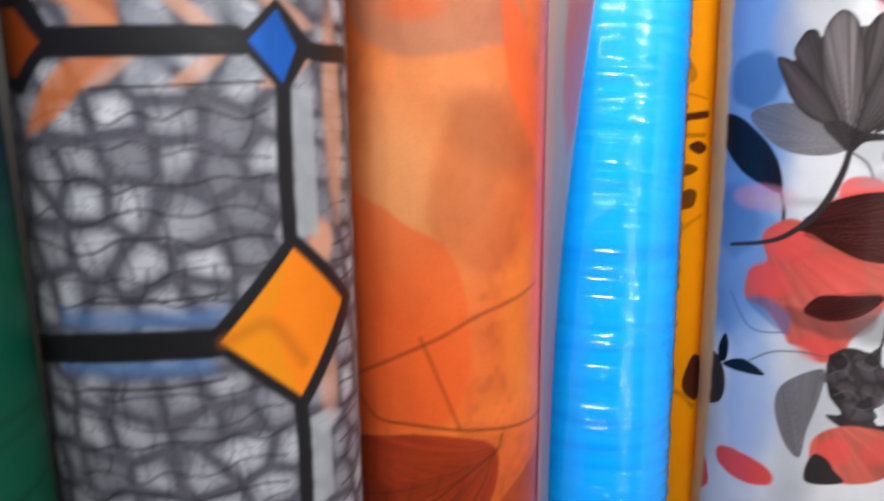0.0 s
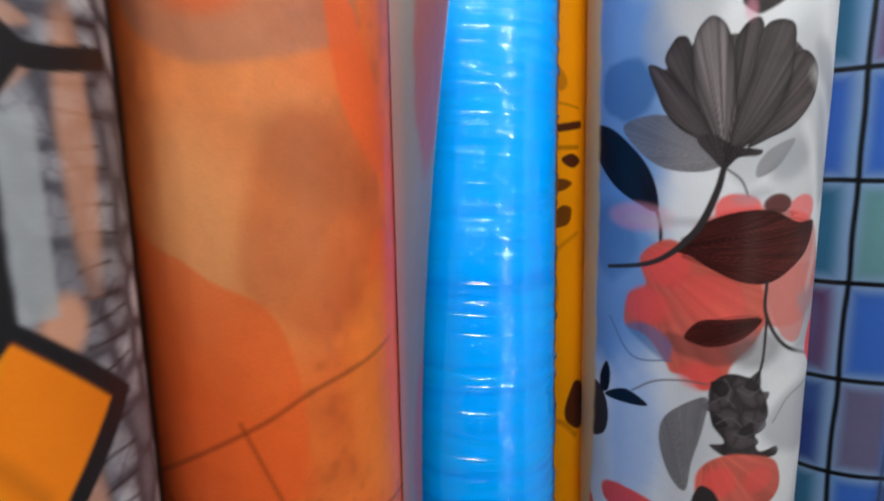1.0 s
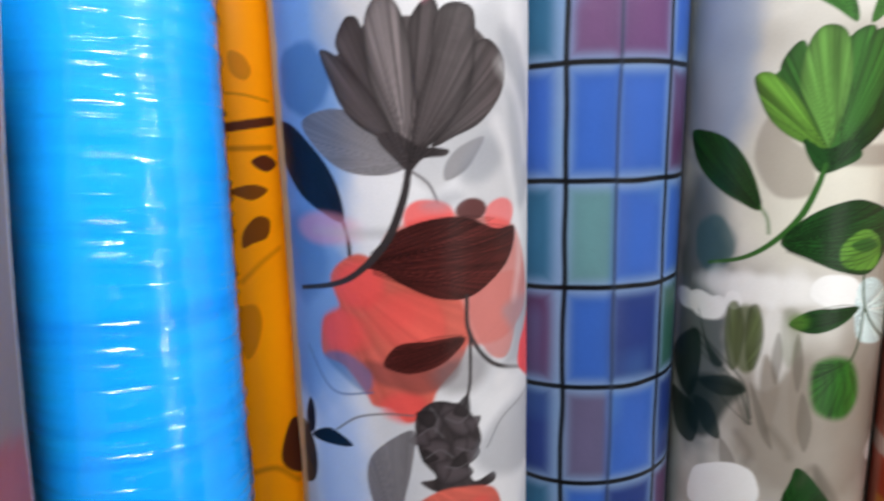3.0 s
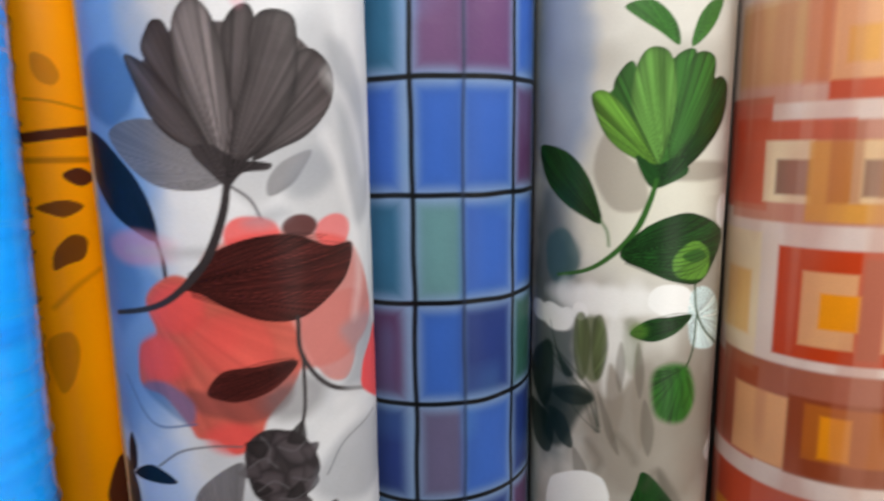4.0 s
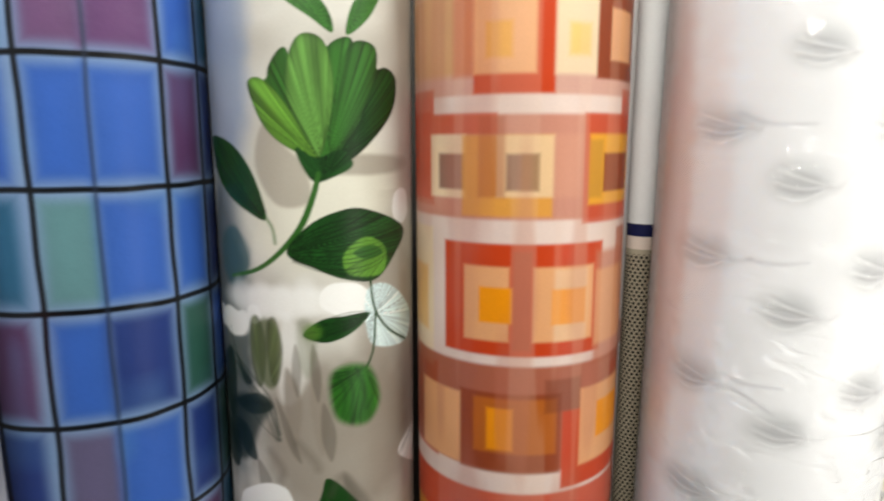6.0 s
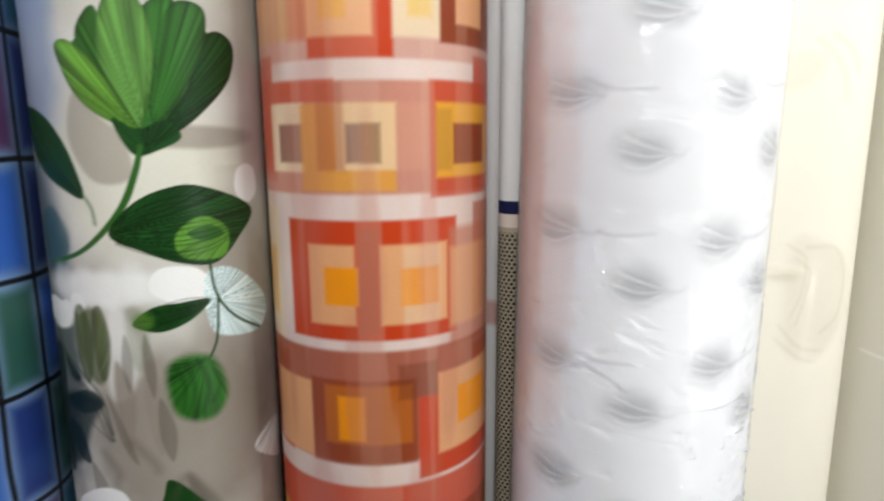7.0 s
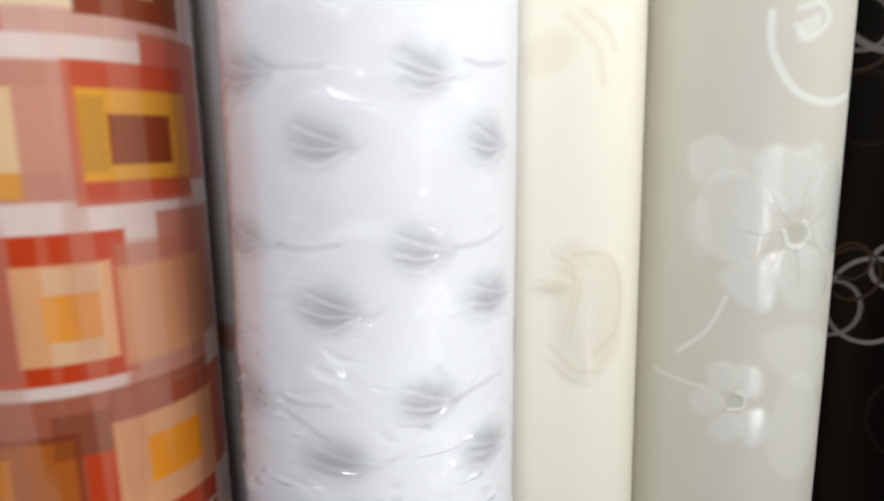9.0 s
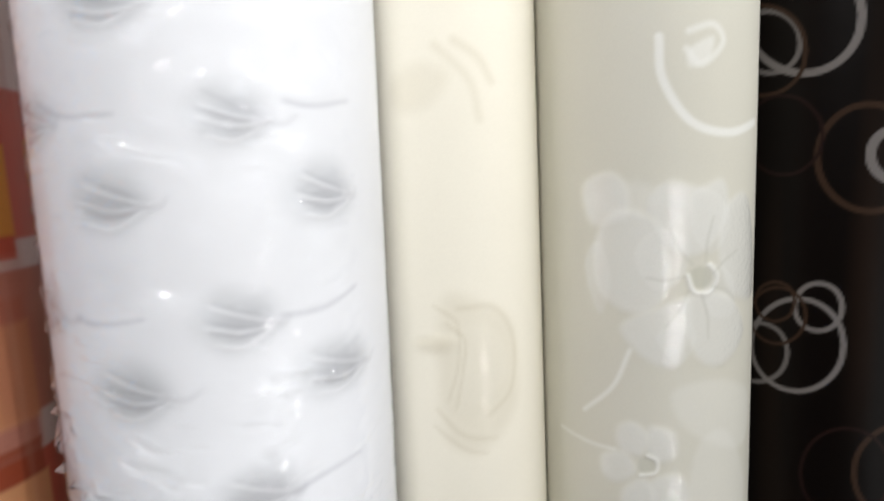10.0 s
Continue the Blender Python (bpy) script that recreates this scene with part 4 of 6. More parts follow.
def tile_print(p):
    """Glazed squares with dark joints; every fourth joint is a faint fold."""
    blue, teal, plum, navy, moss, slate = (0.20, 0.44, 0.76), (0.14, 0.45, 0.58), (0.42, 0.26, 0.44), (0.15, 0.28, 0.56), (0.20, 0.42, 0.36), (0.45, 0.42, 0.55)
    sea = (0.42, 0.60, 0.62)
    heights = [-30.6, -22.9, -15.3, -7.75, -0.45, 6.9, 14.55, 22.2]
    walls = [-13.0, -9.4, -5.8, -1.8, 1.65, 5.9, 9.4, 13.0]
    rows = [(navy, teal, blue, navy, slate, navy, blue), (teal, blue, teal, blue, navy, plum, teal), (blue, plum, navy, slate, blue, navy, moss), (navy, blue, plum, blue, navy, moss, blue),
            (blue, teal, teal, sea, blue, blue, navy), (teal, navy, blue, blue, blue, plum, navy), (blue, moss, teal, (0.50, 0.35, 0.52), (0.48, 0.31, 0.51), blue, teal)]
    for r, row in enumerate(rows):
        for k, colour in enumerate(row):
            u0, u1, z0, z1 = walls[k], walls[k + 1], heights[r], heights[r + 1]
            m = p.near((u0, z0), (u1, z1), 0)
            p.lay(m, np.ones(len(m)), (0.55, 0.66, 0.80))
            left, right = (u0 - 0.4 if k == 2 else u0 - 0.1 if k == 4 else u0 + 0.35), (u1 - 0.95 if k == 2 else u1 + 0.1 if k == 3 else u1 - 0.35)
            p.rect(left, right, z0 + 0.5, z1 - 0.5, colour, a=0.92, soft=0.65)
            p.rect(u0 + 0.9, u1 - 0.9, z0 + 1.2, z1 - 1.2, tuple(min(1, v * 1.12) for v in colour), a=0.35, soft=0.9)
    m = np.arange(len(p.u))
    p.lay(m, np.clip(grid_noise(p.u, p.z * 0.6, 1.9, 78) - 0.6, 0, 0.4) * 0.5, (0.42, 0.66, 0.84))
    for z in heights:
        rng = random.Random(int(z * 10))
        p.line([(u, z + rng.uniform(-0.08, 0.08)) for u in range(-13, 14, 2)], 0.36, (0.10, 0.11, 0.13), soft=0.07)
    for k, u in enumerate(walls):
        faint = u == 1.65
        rng = random.Random(k)
        p.line([(u + rng.uniform(-0.07, 0.07), z) for z in range(-30, 23, 3)], 0.26 if faint else 0.34, (0.22, 0.28, 0.38) if faint else (0.10, 0.11, 0.13), a=0.65 if faint else 1, soft=0.09)


def green_print(p):
    BLUE_HAZE, DARK_HAZE, CREAM_HAZE, TAUPE, TAUPE_DARK, TEAL_LEAF, PALE, PALE_BLUE = (0.58, 0.66, 0.78), (0.30, 0.38, 0.40), (0.92, 0.92, 0.86), (0.66, 0.63, 0.59), (0.46, 0.44, 0.40), (0.26, 0.45, 0.46), (0.97, 0.98, 0.98), (0.84, 0.91, 0.92)
    OLIVE, DEEP, LEAF, LEAF_DARK, LEAF_LIGHT, LEAF_LIME, BUD = (0.42, 0.48, 0.30), (0.10, 0.24, 0.20), (0.27, 0.50, 0.20), (0.13, 0.36, 0.14), (0.45, 0.64, 0.32), (0.48, 0.68, 0.25), (0.22, 0.48, 0.14)
    m = np.arange(len(p.u))
    p.lay(m, np.clip(grid_noise(p.u, p.z, 2.6, 71) - 0.4, 0, 0.6), (0.74, 0.73, 0.70))
    p.blob(-6.29, 14.99, 2.92, 8.94, BLUE_HAZE, a=0.7, soft=0.9)
    p.blob(-6.66, -2.8, 2.73, 11.14, DARK_HAZE, a=0.75, soft=0.8)
    p.blob(0.96, 5.86, 6.12, 4.55, CREAM_HAZE, a=0.5, soft=1.5)
    p.blob(2.12, -10.53, 6.29, 6.14, TAUPE, a=0.8, soft=1.6)
    p.blob(6.38, -6.73, 3.27, 10.77, TAUPE, a=0.6, soft=1.2)
    p.shape([(-2.41, 10.74), (-0.89, 9.25), (0.22, 8.12), (0.39, 5.87), (-1.72, 5.69), (-3.11, 8.14)], TAUPE, a=0.6, soft=0.2)
    p.blob(4.32, 8.19, 4.10, 0.68, TAUPE, a=0.7, soft=0.2)
    p.blob(-5.65, 2.05, 1.70, 2.08, TEAL_LEAF, a=0.7, soft=0.25)
    p.blob(-1.03, -0.77, 5.72, 1.05, PALE, a=0.7, soft=0.4)
    p.blob(-5.89, -2.62, 1.69, 0.96, PALE, soft=0.15)
    p.blob(-8.28, -2.54, 1.63, 0.83, PALE, a=.9, soft=0.15)
    p.shape([(-3.88, -2.67), (-2.92, -1.92), (-2.08, -2.66), (-1.9, -4.51), (-2.37, -6.67), (-3.27, -6.6), (-3.95, -4.79)], OLIVE, a=0.75, soft=0.25)
    p.shape([(-1.65, -2.01), (-0.66, -2.38), (0.1, -5.26), (-1.13, -7.83), (-2.16, -7.07)], PALE, a=0.5, soft=0.3)
    p.line([(-6.78, -4.59), (-4.78, -5.83), (-2.83, -7.6), (-2.22, -10.11)], 0.12, DEEP, a=0.7, soft=0.15)
    p.line([(-6.08, -6.16), (-3.79, -7.78), (-2.45, -10.59)], 0.14, DEEP, a=0.5, soft=0.2)
    p.shape([(-7.07, -8.75), (-4.85, -7.6), (-2.85, -8.03), (-3.85, -10), (-5.36, -12.73), (-7.33, -12.12)], DEEP, a=0.75, soft=0.35)
    p.shape([(-1.5, -5.31), (-0.53, -7.8), (-1.18, -11.31), (-1.76, -7.88)], TAUPE, a=0.8, soft=0.2)
    p.shape([(0.5, -5.27), (1.28, -8.7), (0.65, -11.71), (-0, -7.79)], TAUPE, a=0.6, soft=0.2)
    p.shape([(2.12, -13.19), (3.51, -14.86), (4.58, -17.03), (2.56, -16)], TAUPE_DARK, a=0.5, soft=0.3)
    p.shape([(-10.17, -7.55), (-6.78, -4.59), (-6.13, -7.07), (-7.18, -10.18)], DEEP, a=0.8, soft=0.12)
    p.shape([(-6.2, -8.45), (-3.77, -7.34), (-2.62, -8.22), (-4.34, -9.02)], DEEP, a=0.8, soft=0.12)
    p.shape([(-6.7, -9.99), (-4.95, -10.08), (-4.18, -12.34), (-5.53, -12.1)], DEEP, a=0.8, soft=0.12)
    p.shape([(-6.66, -2.8), (-5.68, -5.18), (-4.26, -6.58), (-5.29, -6.61)], DEEP, a=0.8, soft=0.12)
    p.shape([(-4.89, -8.49), (-3.36, -9.89), (-2.23, -10.64), (-3.59, -9.72)], DEEP, a=0.8, soft=0.12)
    p.shape([(-10.15, -10.46), (-6.33, -10.78), (-6.5, -13.66), (-8.93, -13.34)], DEEP, a=0.8, soft=0.12)
    p.shape([(-0.87, -3.61), (-0.5, -5.26), (-0.8, -7.38), (-1.18, -5.71)], TAUPE_DARK, a=0.45, soft=0.12)
    p.shape([(0.31, -3.6), (0.81, -5.7), (0.56, -7.8), (0.1, -5.68)], TAUPE_DARK, a=0.45, soft=0.12)
    p.shape([(-2.39, -7.53), (-1.57, -9.16), (-0.7, -12.16), (-1.6, -10.91)], TAUPE_DARK, a=0.45, soft=0.12)
    p.shape([(-4.18, -12.34), (-2.98, -13.84), (-3.76, -15.43)], TAUPE_DARK, a=0.45, soft=0.12)
    p.shape([(0.88, -7.82), (1.69, -10.04), (1.35, -12.2), (0.7, -10.4)], TAUPE_DARK, a=0.45, soft=0.12)
    p.blob(-6.63, -2.27, 1.07, 0.71, PALE, a=0.9, soft=0.1)
    p.blob(-4.93, -2.3, 0.71, 0.68, PALE, a=0.9, soft=0.1)
    p.blob(-3.85, -1.75, 0.59, 0.67, PALE, a=0.9, soft=0.1)
    p.shape([(-1.37, 18.79), (0.32, 19.06), (1.84, 17.72), (2.14, 16.28), (0.73, 17.16), (-0.58, 18.01)], LEAF, soft=0.06, fan=(2.06, 16.21, 50, 0.6))
    p.shape([(3.05, 16.2), (3.42, 17.95), (4.45, 19.07), (5.67, 19.21), (4.71, 17.46)], LEAF, soft=0.06, fan=(3.05, 16.1, 50, 0.6))
    p.shape([(-2.36, 12.92), (-0.82, 14.28), (1.01, 15.3), (3.35, 15.33), (5.92, 13.63), (5.65, 11.38), (2.95, 8.8), (0.97, 8.48), (-0.88, 9.62)], LEAF, soft=0.08, fan=(1.43, 8.1, 26, 0.5))
    p.shape([(-1.96, 13.55), (-1.36, 15.01), (-0.62, 15.15), (-0.4, 12.5), (-0.67, 11.61)], LEAF, soft=0.06, fan=(1.43, 8.1, 36, 0.6), rim=0.5)
    p.shape([(1.68, 14.95), (2.33, 15.87), (3.43, 15.9), (3.36, 13.55), (2.61, 11.57), (1.98, 12.47)], LEAF, soft=0.06, fan=(1.43, 8.1, 36, 0.6), rim=0.5)
    p.shape([(4.66, 13.59), (5.9, 14.44), (7.12, 13.69), (6.68, 11.77), (4.92, 9.88), (3.08, 8.5), (2.53, 9.18), (3.82, 11.01)], LEAF_DARK, soft=0.06, fan=(1.43, 8.1, 48, 0.8), rim=0.6)
    p.shape([(2.85, 14.97), (3.78, 15.92), (5.16, 15.53), (4.98, 13.6), (3.73, 11.01), (2.13, 9.01), (1.67, 10.12), (2.33, 12.47)], LEAF, soft=0.06, fan=(1.43, 8.1, 36, 0.6), rim=0.5)
    p.shape([(-0.83, 13.58), (-0.36, 15.49), (0.47, 16.2), (1.61, 15.72), (2.14, 13.54), (1.82, 10.85), (1.09, 8.66), (0.24, 10.15), (-0.66, 11.97)], LEAF_LIGHT, soft=0.06, fan=(1.43, 8.1, 36, 0.6), rim=0.5)
    p.shape([(-3.4, 13.32), (-2.35, 13.49), (-0.85, 11.98), (0.31, 9.96), (0.97, 8.55), (-0.89, 9.32), (-2.22, 10.44), (-3.01, 11.85)], LEAF_LIME, soft=0.06, fan=(1.43, 8.1, 36, 0.6), rim=0.5)
    p.shape([(-0.33, 9.31), (0.97, 8.67), (2.53, 9.18), (3.3, 8.19), (1.93, 7.41), (0.78, 7.14), (0.03, 8.13)], LEAF_DARK, soft=0.08, fan=(1.35, 7.35, 18, 0.7))
    p.shape([(-8.32, 9.95), (-5.29, 9.57), (-3.43, 7.75), (-2.47, 4.78), (-3.97, 5.22), (-6.09, 6.4), (-7.74, 8.01)], LEAF_DARK, soft=0.07, fan=(-2.47, 4.71, 60, 0.7))
    p.line([(-2.55, 4.9), (-2.07, 4.14), (-1.92, 3.17)], 0.14, LEAF, a=0.8, soft=0.12)
    p.shape([(1, -1.18), (0.92, -0.18), (1.8, 0.46), (3.66, 0.19), (4.68, -1.19), (4.43, -2.39), (2.55, -1.95)], PALE, soft=0.08)
    p.shape([(4.15, -0.28), (6.23, -0.22), (9.18, -2.87), (8.46, -4.69), (5.62, -4.6), (4.18, -3.6)], PALE_BLUE, soft=0.1, fan=(4.64, -2.01, 22, 0.5))
    p.blob(7.66, 5.18, 1.17, 1.24, PALE, soft=0.1)
    p.shape([(10.12, -12.16), (8.1, -12.21), (6.99, -13.37), (10.15, -15.42), (10.1, -13.87)], PALE, soft=0.08, fan=(10.12, -11.91, 14, 0.5))
    p.line([(1.04, 7.66), (0.66, 6.24), (-0.19, 4.28), (-1.69, 2.51), (-3.43, 1.33), (-5.86, 0.65)], 0.42, LEAF, taper=0.45)
    p.shape([(-1.18, 2.53), (0.19, 4.27), (2.13, 5.2), (4.25, 5.26), (7.98, 3.6), (6.64, 1.8), (4.83, 0.4), (2.54, 0.68), (0.55, 1.54)], LEAF_DARK, soft=0.05, fan=(-1.18, 2.53, 64, 1.0), rim=0.3)
    p.shape([(2.46, 2.11), (3.19, 3.04), (4.37, 3.4), (5.82, 2.42), (5.41, 0.76), (2.97, 0.92)], LEAF_LIME, a=0.85, soft=0.1, fan=(7.41, 3.56, 40, 0.5))
    p.shape([(3.19, 2.45), (4.64, 2.81), (5.5, 2.18), (4.13, 1.91)], LEAF, soft=0.06)
    veins(p, (-1.18, 2.53), (7.98, 3.3), 2.0, 12, (0.05, 0.19, 0.05), 0.8)
    veins(p, (-2.47, 4.78), (-8.3, 9.9), 1.2, 8, (0.05, 0.17, 0.06), 0.6)
    p.shape([(-0.27, -2.86), (0.91, -1.99), (2.55, -1.83), (4.32, -1.87), (3.08, -3), (1.38, -3.57), (0.12, -3.31)], LEAF_DARK, soft=0.06, fan=(4.42, -1.89, 60, 0.8))
    p.blob(0.32, -2.78, 0.63, 0.57, LEAF_LIME, a=0.6, soft=0.3)
    veins(p, (4.32, -1.87), (-0.3, -2.9), 0.7, 7, (0.05, 0.19, 0.05), 0.7)
    p.line([(4.4, 0.58), (4.74, -1.61), (5.94, -3.34), (8.15, -4.73)], 0.18, LEAF_DARK)
    p.line([(4.8, -1.96), (4.56, -4.52), (3.75, -6.15)], 0.17, LEAF_DARK)
    p.shape([(1.37, -6.15), (2.34, -5.33), (4.2, -5.73), (5.06, -8.11), (4.23, -9.65), (2.78, -9.68), (1.61, -8.73)], BUD, soft=0.35, fan=(3.75, -5.72, 14, 0.8))
    p.shape([(-6.39, -16), (-4.82, -14.63), (-2.98, -13.93), (-1.65, -14.49), (-1.69, -16.79), (-6.38, -18.67)], PALE, soft=0.1)
    p.shape([(0.33, -16.65), (0.63, -14.38), (1.05, -13.42), (2.34, -14.59), (4.03, -17.35)], LEAF_DARK, soft=0.06, fan=(0.83, -16.9, 40, 0.7))
    p.blob(-4.85, -0.65, 1.08, 1.26, PALE, a=0.45, soft=0.35)
    p.blob(-3.27, -0.67, 0.89, 1.23, PALE, a=0.45, soft=0.35)
    p.blob(-1.61, -0.75, 0.79, 1.22, PALE, a=0.45, soft=0.35)
    p.blob(-0.06, -0.29, 0.77, 1.21, PALE, a=0.45, soft=0.35)
    p.shape([(-4.19, -2.3), (-3.49, -1.9), (-2.95, -3.71), (-3.25, -6.4), (-3.8, -6.73), (-4.29, -4.8)], OLIVE, a=0.75, soft=0.14, fan=(-3.47, -7.66, 14, 0.5), rim=0.3)
    p.shape([(-2.79, -2.26), (-2.16, -1.94), (-1.74, -3.98), (-2.09, -6.21), (-2.59, -6.5), (-2.9, -4.54)], OLIVE, a=0.75, soft=0.14, fan=(-3.47, -7.66, 14, 0.5), rim=0.3)
    p.shape([(-0.69, -2.25), (0.16, -2.03), (0.58, -3.87), (0.03, -5.96), (-0.57, -5.14)], OLIVE, a=0.3, soft=0.25)
    p.line([(-7.17, -4.66), (-5.55, -5.98), (-3.8, -7.3)], 0.16, DEEP, a=0.7, soft=0.14)
    p.line([(-6.36, -8.48), (-4.44, -8.12), (-2.93, -8.12)], 0.16, DEEP, a=0.7, soft=0.14)
    p.line([(-3.02, -8), (-2.48, -9.65), (-2.22, -10.57)], 0.16, DEEP, a=0.7, soft=0.14)
    p.line([(1.84, -5.8), (2.39, -7.34), (2.18, -8.95)], 0.2, LEAF_DARK, a=0.6, soft=0.16)
    p.line([(3.25, -5.67), (3.81, -7.56), (3.28, -9.28)], 0.2, LEAF_DARK, a=0.6, soft=0.16)
    p.line([(2.52, -5.74), (2.94, -7.41), (2.72, -9.45)], 0.2, LEAF_DARK, a=0.6, soft=0.16)
    p.line([(4.19, -6.56), (4.52, -7.71), (4.01, -8.69)], 0.2, LEAF_DARK, a=0.6, soft=0.16)
    p.line([(-3, -11.54), (-2.12, -12.69), (-2.29, -13.62)], 0.5, TAUPE_DARK, a=0.35, soft=0.3)
    p.line([(-0.9, -10.74), (0.13, -12), (0.42, -12.66)], 0.5, TAUPE_DARK, a=0.35, soft=0.3)
    p.line([(1.2, -14.69), (2.03, -13.42), (3, -15.39)], 0.5, TAUPE_DARK, a=0.35, soft=0.3)


def squares_print(p):
    ROSE, ROSE_DEEP, ROSE_PALE, BRICK, RUST, UMBER = (0.77, 0.48, 0.38), (0.66, 0.33, 0.20), (0.83, 0.61, 0.52), (0.79, 0.29, 0.12), (0.58, 0.26, 0.09), (0.48, 0.24, 0.14)
    PEACH, CREAM, SAND, GOLD, GOLD_PALE, GOLD_HOT, TAUPE2, OLIVE2, AMBER_BR = (0.90, 0.68, 0.50), (0.92, 0.84, 0.72), (0.82, 0.64, 0.42), (0.90, 0.66, 0.22), (0.92, 0.78, 0.45), (0.95, 0.62, 0.10), (0.58, 0.44, 0.38), (0.62, 0.48, 0.22), (0.76, 0.44, 0.16)
    m = np.arange(len(p.u))
    p.blur = 0.06
    p.lay(m, 0.4 * grid_noise(p.u * 2.2, p.z * 0.2, 1.5, 81), (0.86, 0.78, 0.76))
    for u0, u1, z0, z1, c in ((-13, -6.5, -22, -14, BRICK), (-13, -6.5, -12.5, -5.5, BRICK), (-13, -7, -3.5, 4, CREAM), (-13, -6.8, 5.5, 13, BRICK), (7.5, 13, -12, -5.5, BRICK), (7.5, 13, -3.5, 4, ROSE), (7.5, 13, 5.5, 13, BRICK)):
        p.rect(u0, u1, z0, z1, c, a=0.85, soft=0.1)
    p.rect(-10.61, 10.55, 12.52, 18.72, ROSE, a=0.55, soft=0.1)
    p.rect(-10.61, -3.44, 13.73, 19.25, SAND, a=0.7, soft=0.3)
    p.rect(-4.92, -3.44, 13.62, 19.02, BRICK, a=0.5, soft=0.2)
    p.rect(-3.45, 1.64, 12.59, 18.74, BRICK, soft=0.09)
    p.rect(-3.44, 0.48, 13.75, 18.76, PEACH, soft=0.12)
    p.rect(-2.63, -0.99, 14.71, 16.8, GOLD, a=0.8, soft=0.15)
    p.rect(1.63, 4.64, 13.71, 18.86, CREAM, a=0.9, soft=0.15)
    p.rect(2.5, 4.02, 14.83, 16.72, GOLD_PALE, a=0.8, soft=0.2)
    p.rect(4.56, 10.6, 13.52, 19.35, RUST, soft=0.09)
    p.rect(5.78, 8.61, 14.68, 17.82, PEACH, soft=0.09)
    p.rect(-10.5, 10.5, 4.82, 11.36, ROSE, a=0.8, soft=0.12)
    p.rect(-10.58, -1.86, 10.14, 11.46, BRICK, a=0.75, soft=0.09)
    p.rect(-10.57, -7.13, 5.89, 11.64, BRICK, a=0.8, soft=0.09)
    p.rect(-7.17, -3.99, 6.12, 10.15, CREAM, soft=0.1)
    p.rect(-6.27, -4, 6.67, 8.94, TAUPE2, soft=0.1)
    p.rect(-4.26, 1.66, 5.02, 10.1, GOLD, a=0.75, soft=0.12)
    p.rect(-1.88, 1.72, 6.26, 10.1, CREAM, a=0.65, soft=0.1)
    p.rect(-3.09, -1.35, 6.23, 11.26, ROSE_DEEP, a=0.5, soft=0.15)
    p.rect(-1.28, 0.76, 6.67, 8.94, TAUPE2, a=0.9, soft=0.12)
    p.rect(-0.33, 0.76, 6.67, 8.94, OLIVE2, a=0.5, soft=0.1)
    p.rect(1.72, 3.79, 6.23, 10.11, ROSE_PALE, a=0.7, soft=0.2)
    p.rect(3.79, 10.5, 4.53, 11.44, BRICK, a=0.85, soft=0.1)
    p.rect(4.22, 10.57, 5.71, 10.16, GOLD, soft=0.12)
    p.rect(5.53, 9.04, 6.49, 8.94, RUST, soft=0.09)
    p.rect(4.22, 5.41, 6.15, 9.79, OLIVE2, a=0.4, soft=0.15)
    p.rect(-10.45, -7, -5.86, 2.23, CREAM, a=0.8, soft=0.2)
    p.rect(-10.59, -7.67, -3.37, 1.24, GOLD, a=0.6, soft=0.2)
    p.rect(-5.68, 5.75, -4.15, 3.3, BRICK, soft=0.09)
    p.rect(5.19, 10.44, -5.08, 2.61, ROSE, a=0.8, soft=0.25)
    p.rect(-4.07, -0.96, -3.17, 1.81, PEACH, soft=0.1)
    p.rect(-2.98, -0.74, -1.93, 0.45, GOLD_HOT, soft=0.09)
    p.rect(-0.74, 0.45, -3.7, 2.81, ROSE_DEEP, a=0.6, soft=0.12)
    p.rect(0.56, 4.94, -3.16, 1.82, PEACH, soft=0.1)
    p.rect(2, 4.46, -3.16, 1.63, CREAM, a=0.4, soft=0.1)
    p.rect(1.82, 4.32, -2.01, 0.34, GOLD_HOT, a=0.85, soft=0.09)
    p.rect(5.2, 10.58, -3.76, 1.38, PEACH, a=0.7, soft=0.2)
    p.rect(-10.39, 10.38, -12.29, -4.82, ROSE_DEEP, a=0.9, soft=0.12)
    p.rect(-8.63, -4.32, -12.28, -7.06, PEACH, soft=0.12)
    p.rect(-4.34, 2.7, -12.44, -6.74, RUST, a=0.8, soft=0.1)
    p.rect(-3.33, 2.38, -11.02, -7.11, AMBER_BR, a=0.8, soft=0.12)
    p.rect(-2.39, -0.61, -10.78, -7.8, GOLD_HOT, a=0.9, soft=0.12)
    p.rect(1.51, 4.16, -8.09, -5.76, UMBER, a=0.5, soft=0.12)
    p.rect(2.79, 10.37, -13.67, -8.07, BRICK, soft=0.09)
    p.rect(4.2, 10.6, -12.24, -6.67, PEACH, soft=0.12)
    p.rect(5.82, 9.24, -10.6, -7.96, GOLD_HOT, soft=0.09)
    p.rect(-10.34, 10.33, -19.25, -13.91, BRICK, a=0.9, soft=0.12)
    p.rect(-10.49, -4, -21.43, -17.05, GOLD, a=0.7, soft=0.15)
    p.rect(-2.25, 2, -19.26, -15.27, PEACH, soft=0.1)
    p.rect(4.17, 10.4, -21.74, -16.58, RUST, a=0.8, soft=0.1)
    veil = grid_noise(p.u * 1.6, p.z * 0.25, 2.0, 83)
    p.lay(m, np.clip((veil - 0.5) * 1.3, 0, 0.32), (0.74, 0.47, 0.40))
    pale = grid_noise(p.u * 2.4 + 3, p.z * 0.12, 2.0, 84)
    p.lay(m, np.clip((pale - 0.55) * 1.0, 0, 0.14), (0.92, 0.80, 0.72))


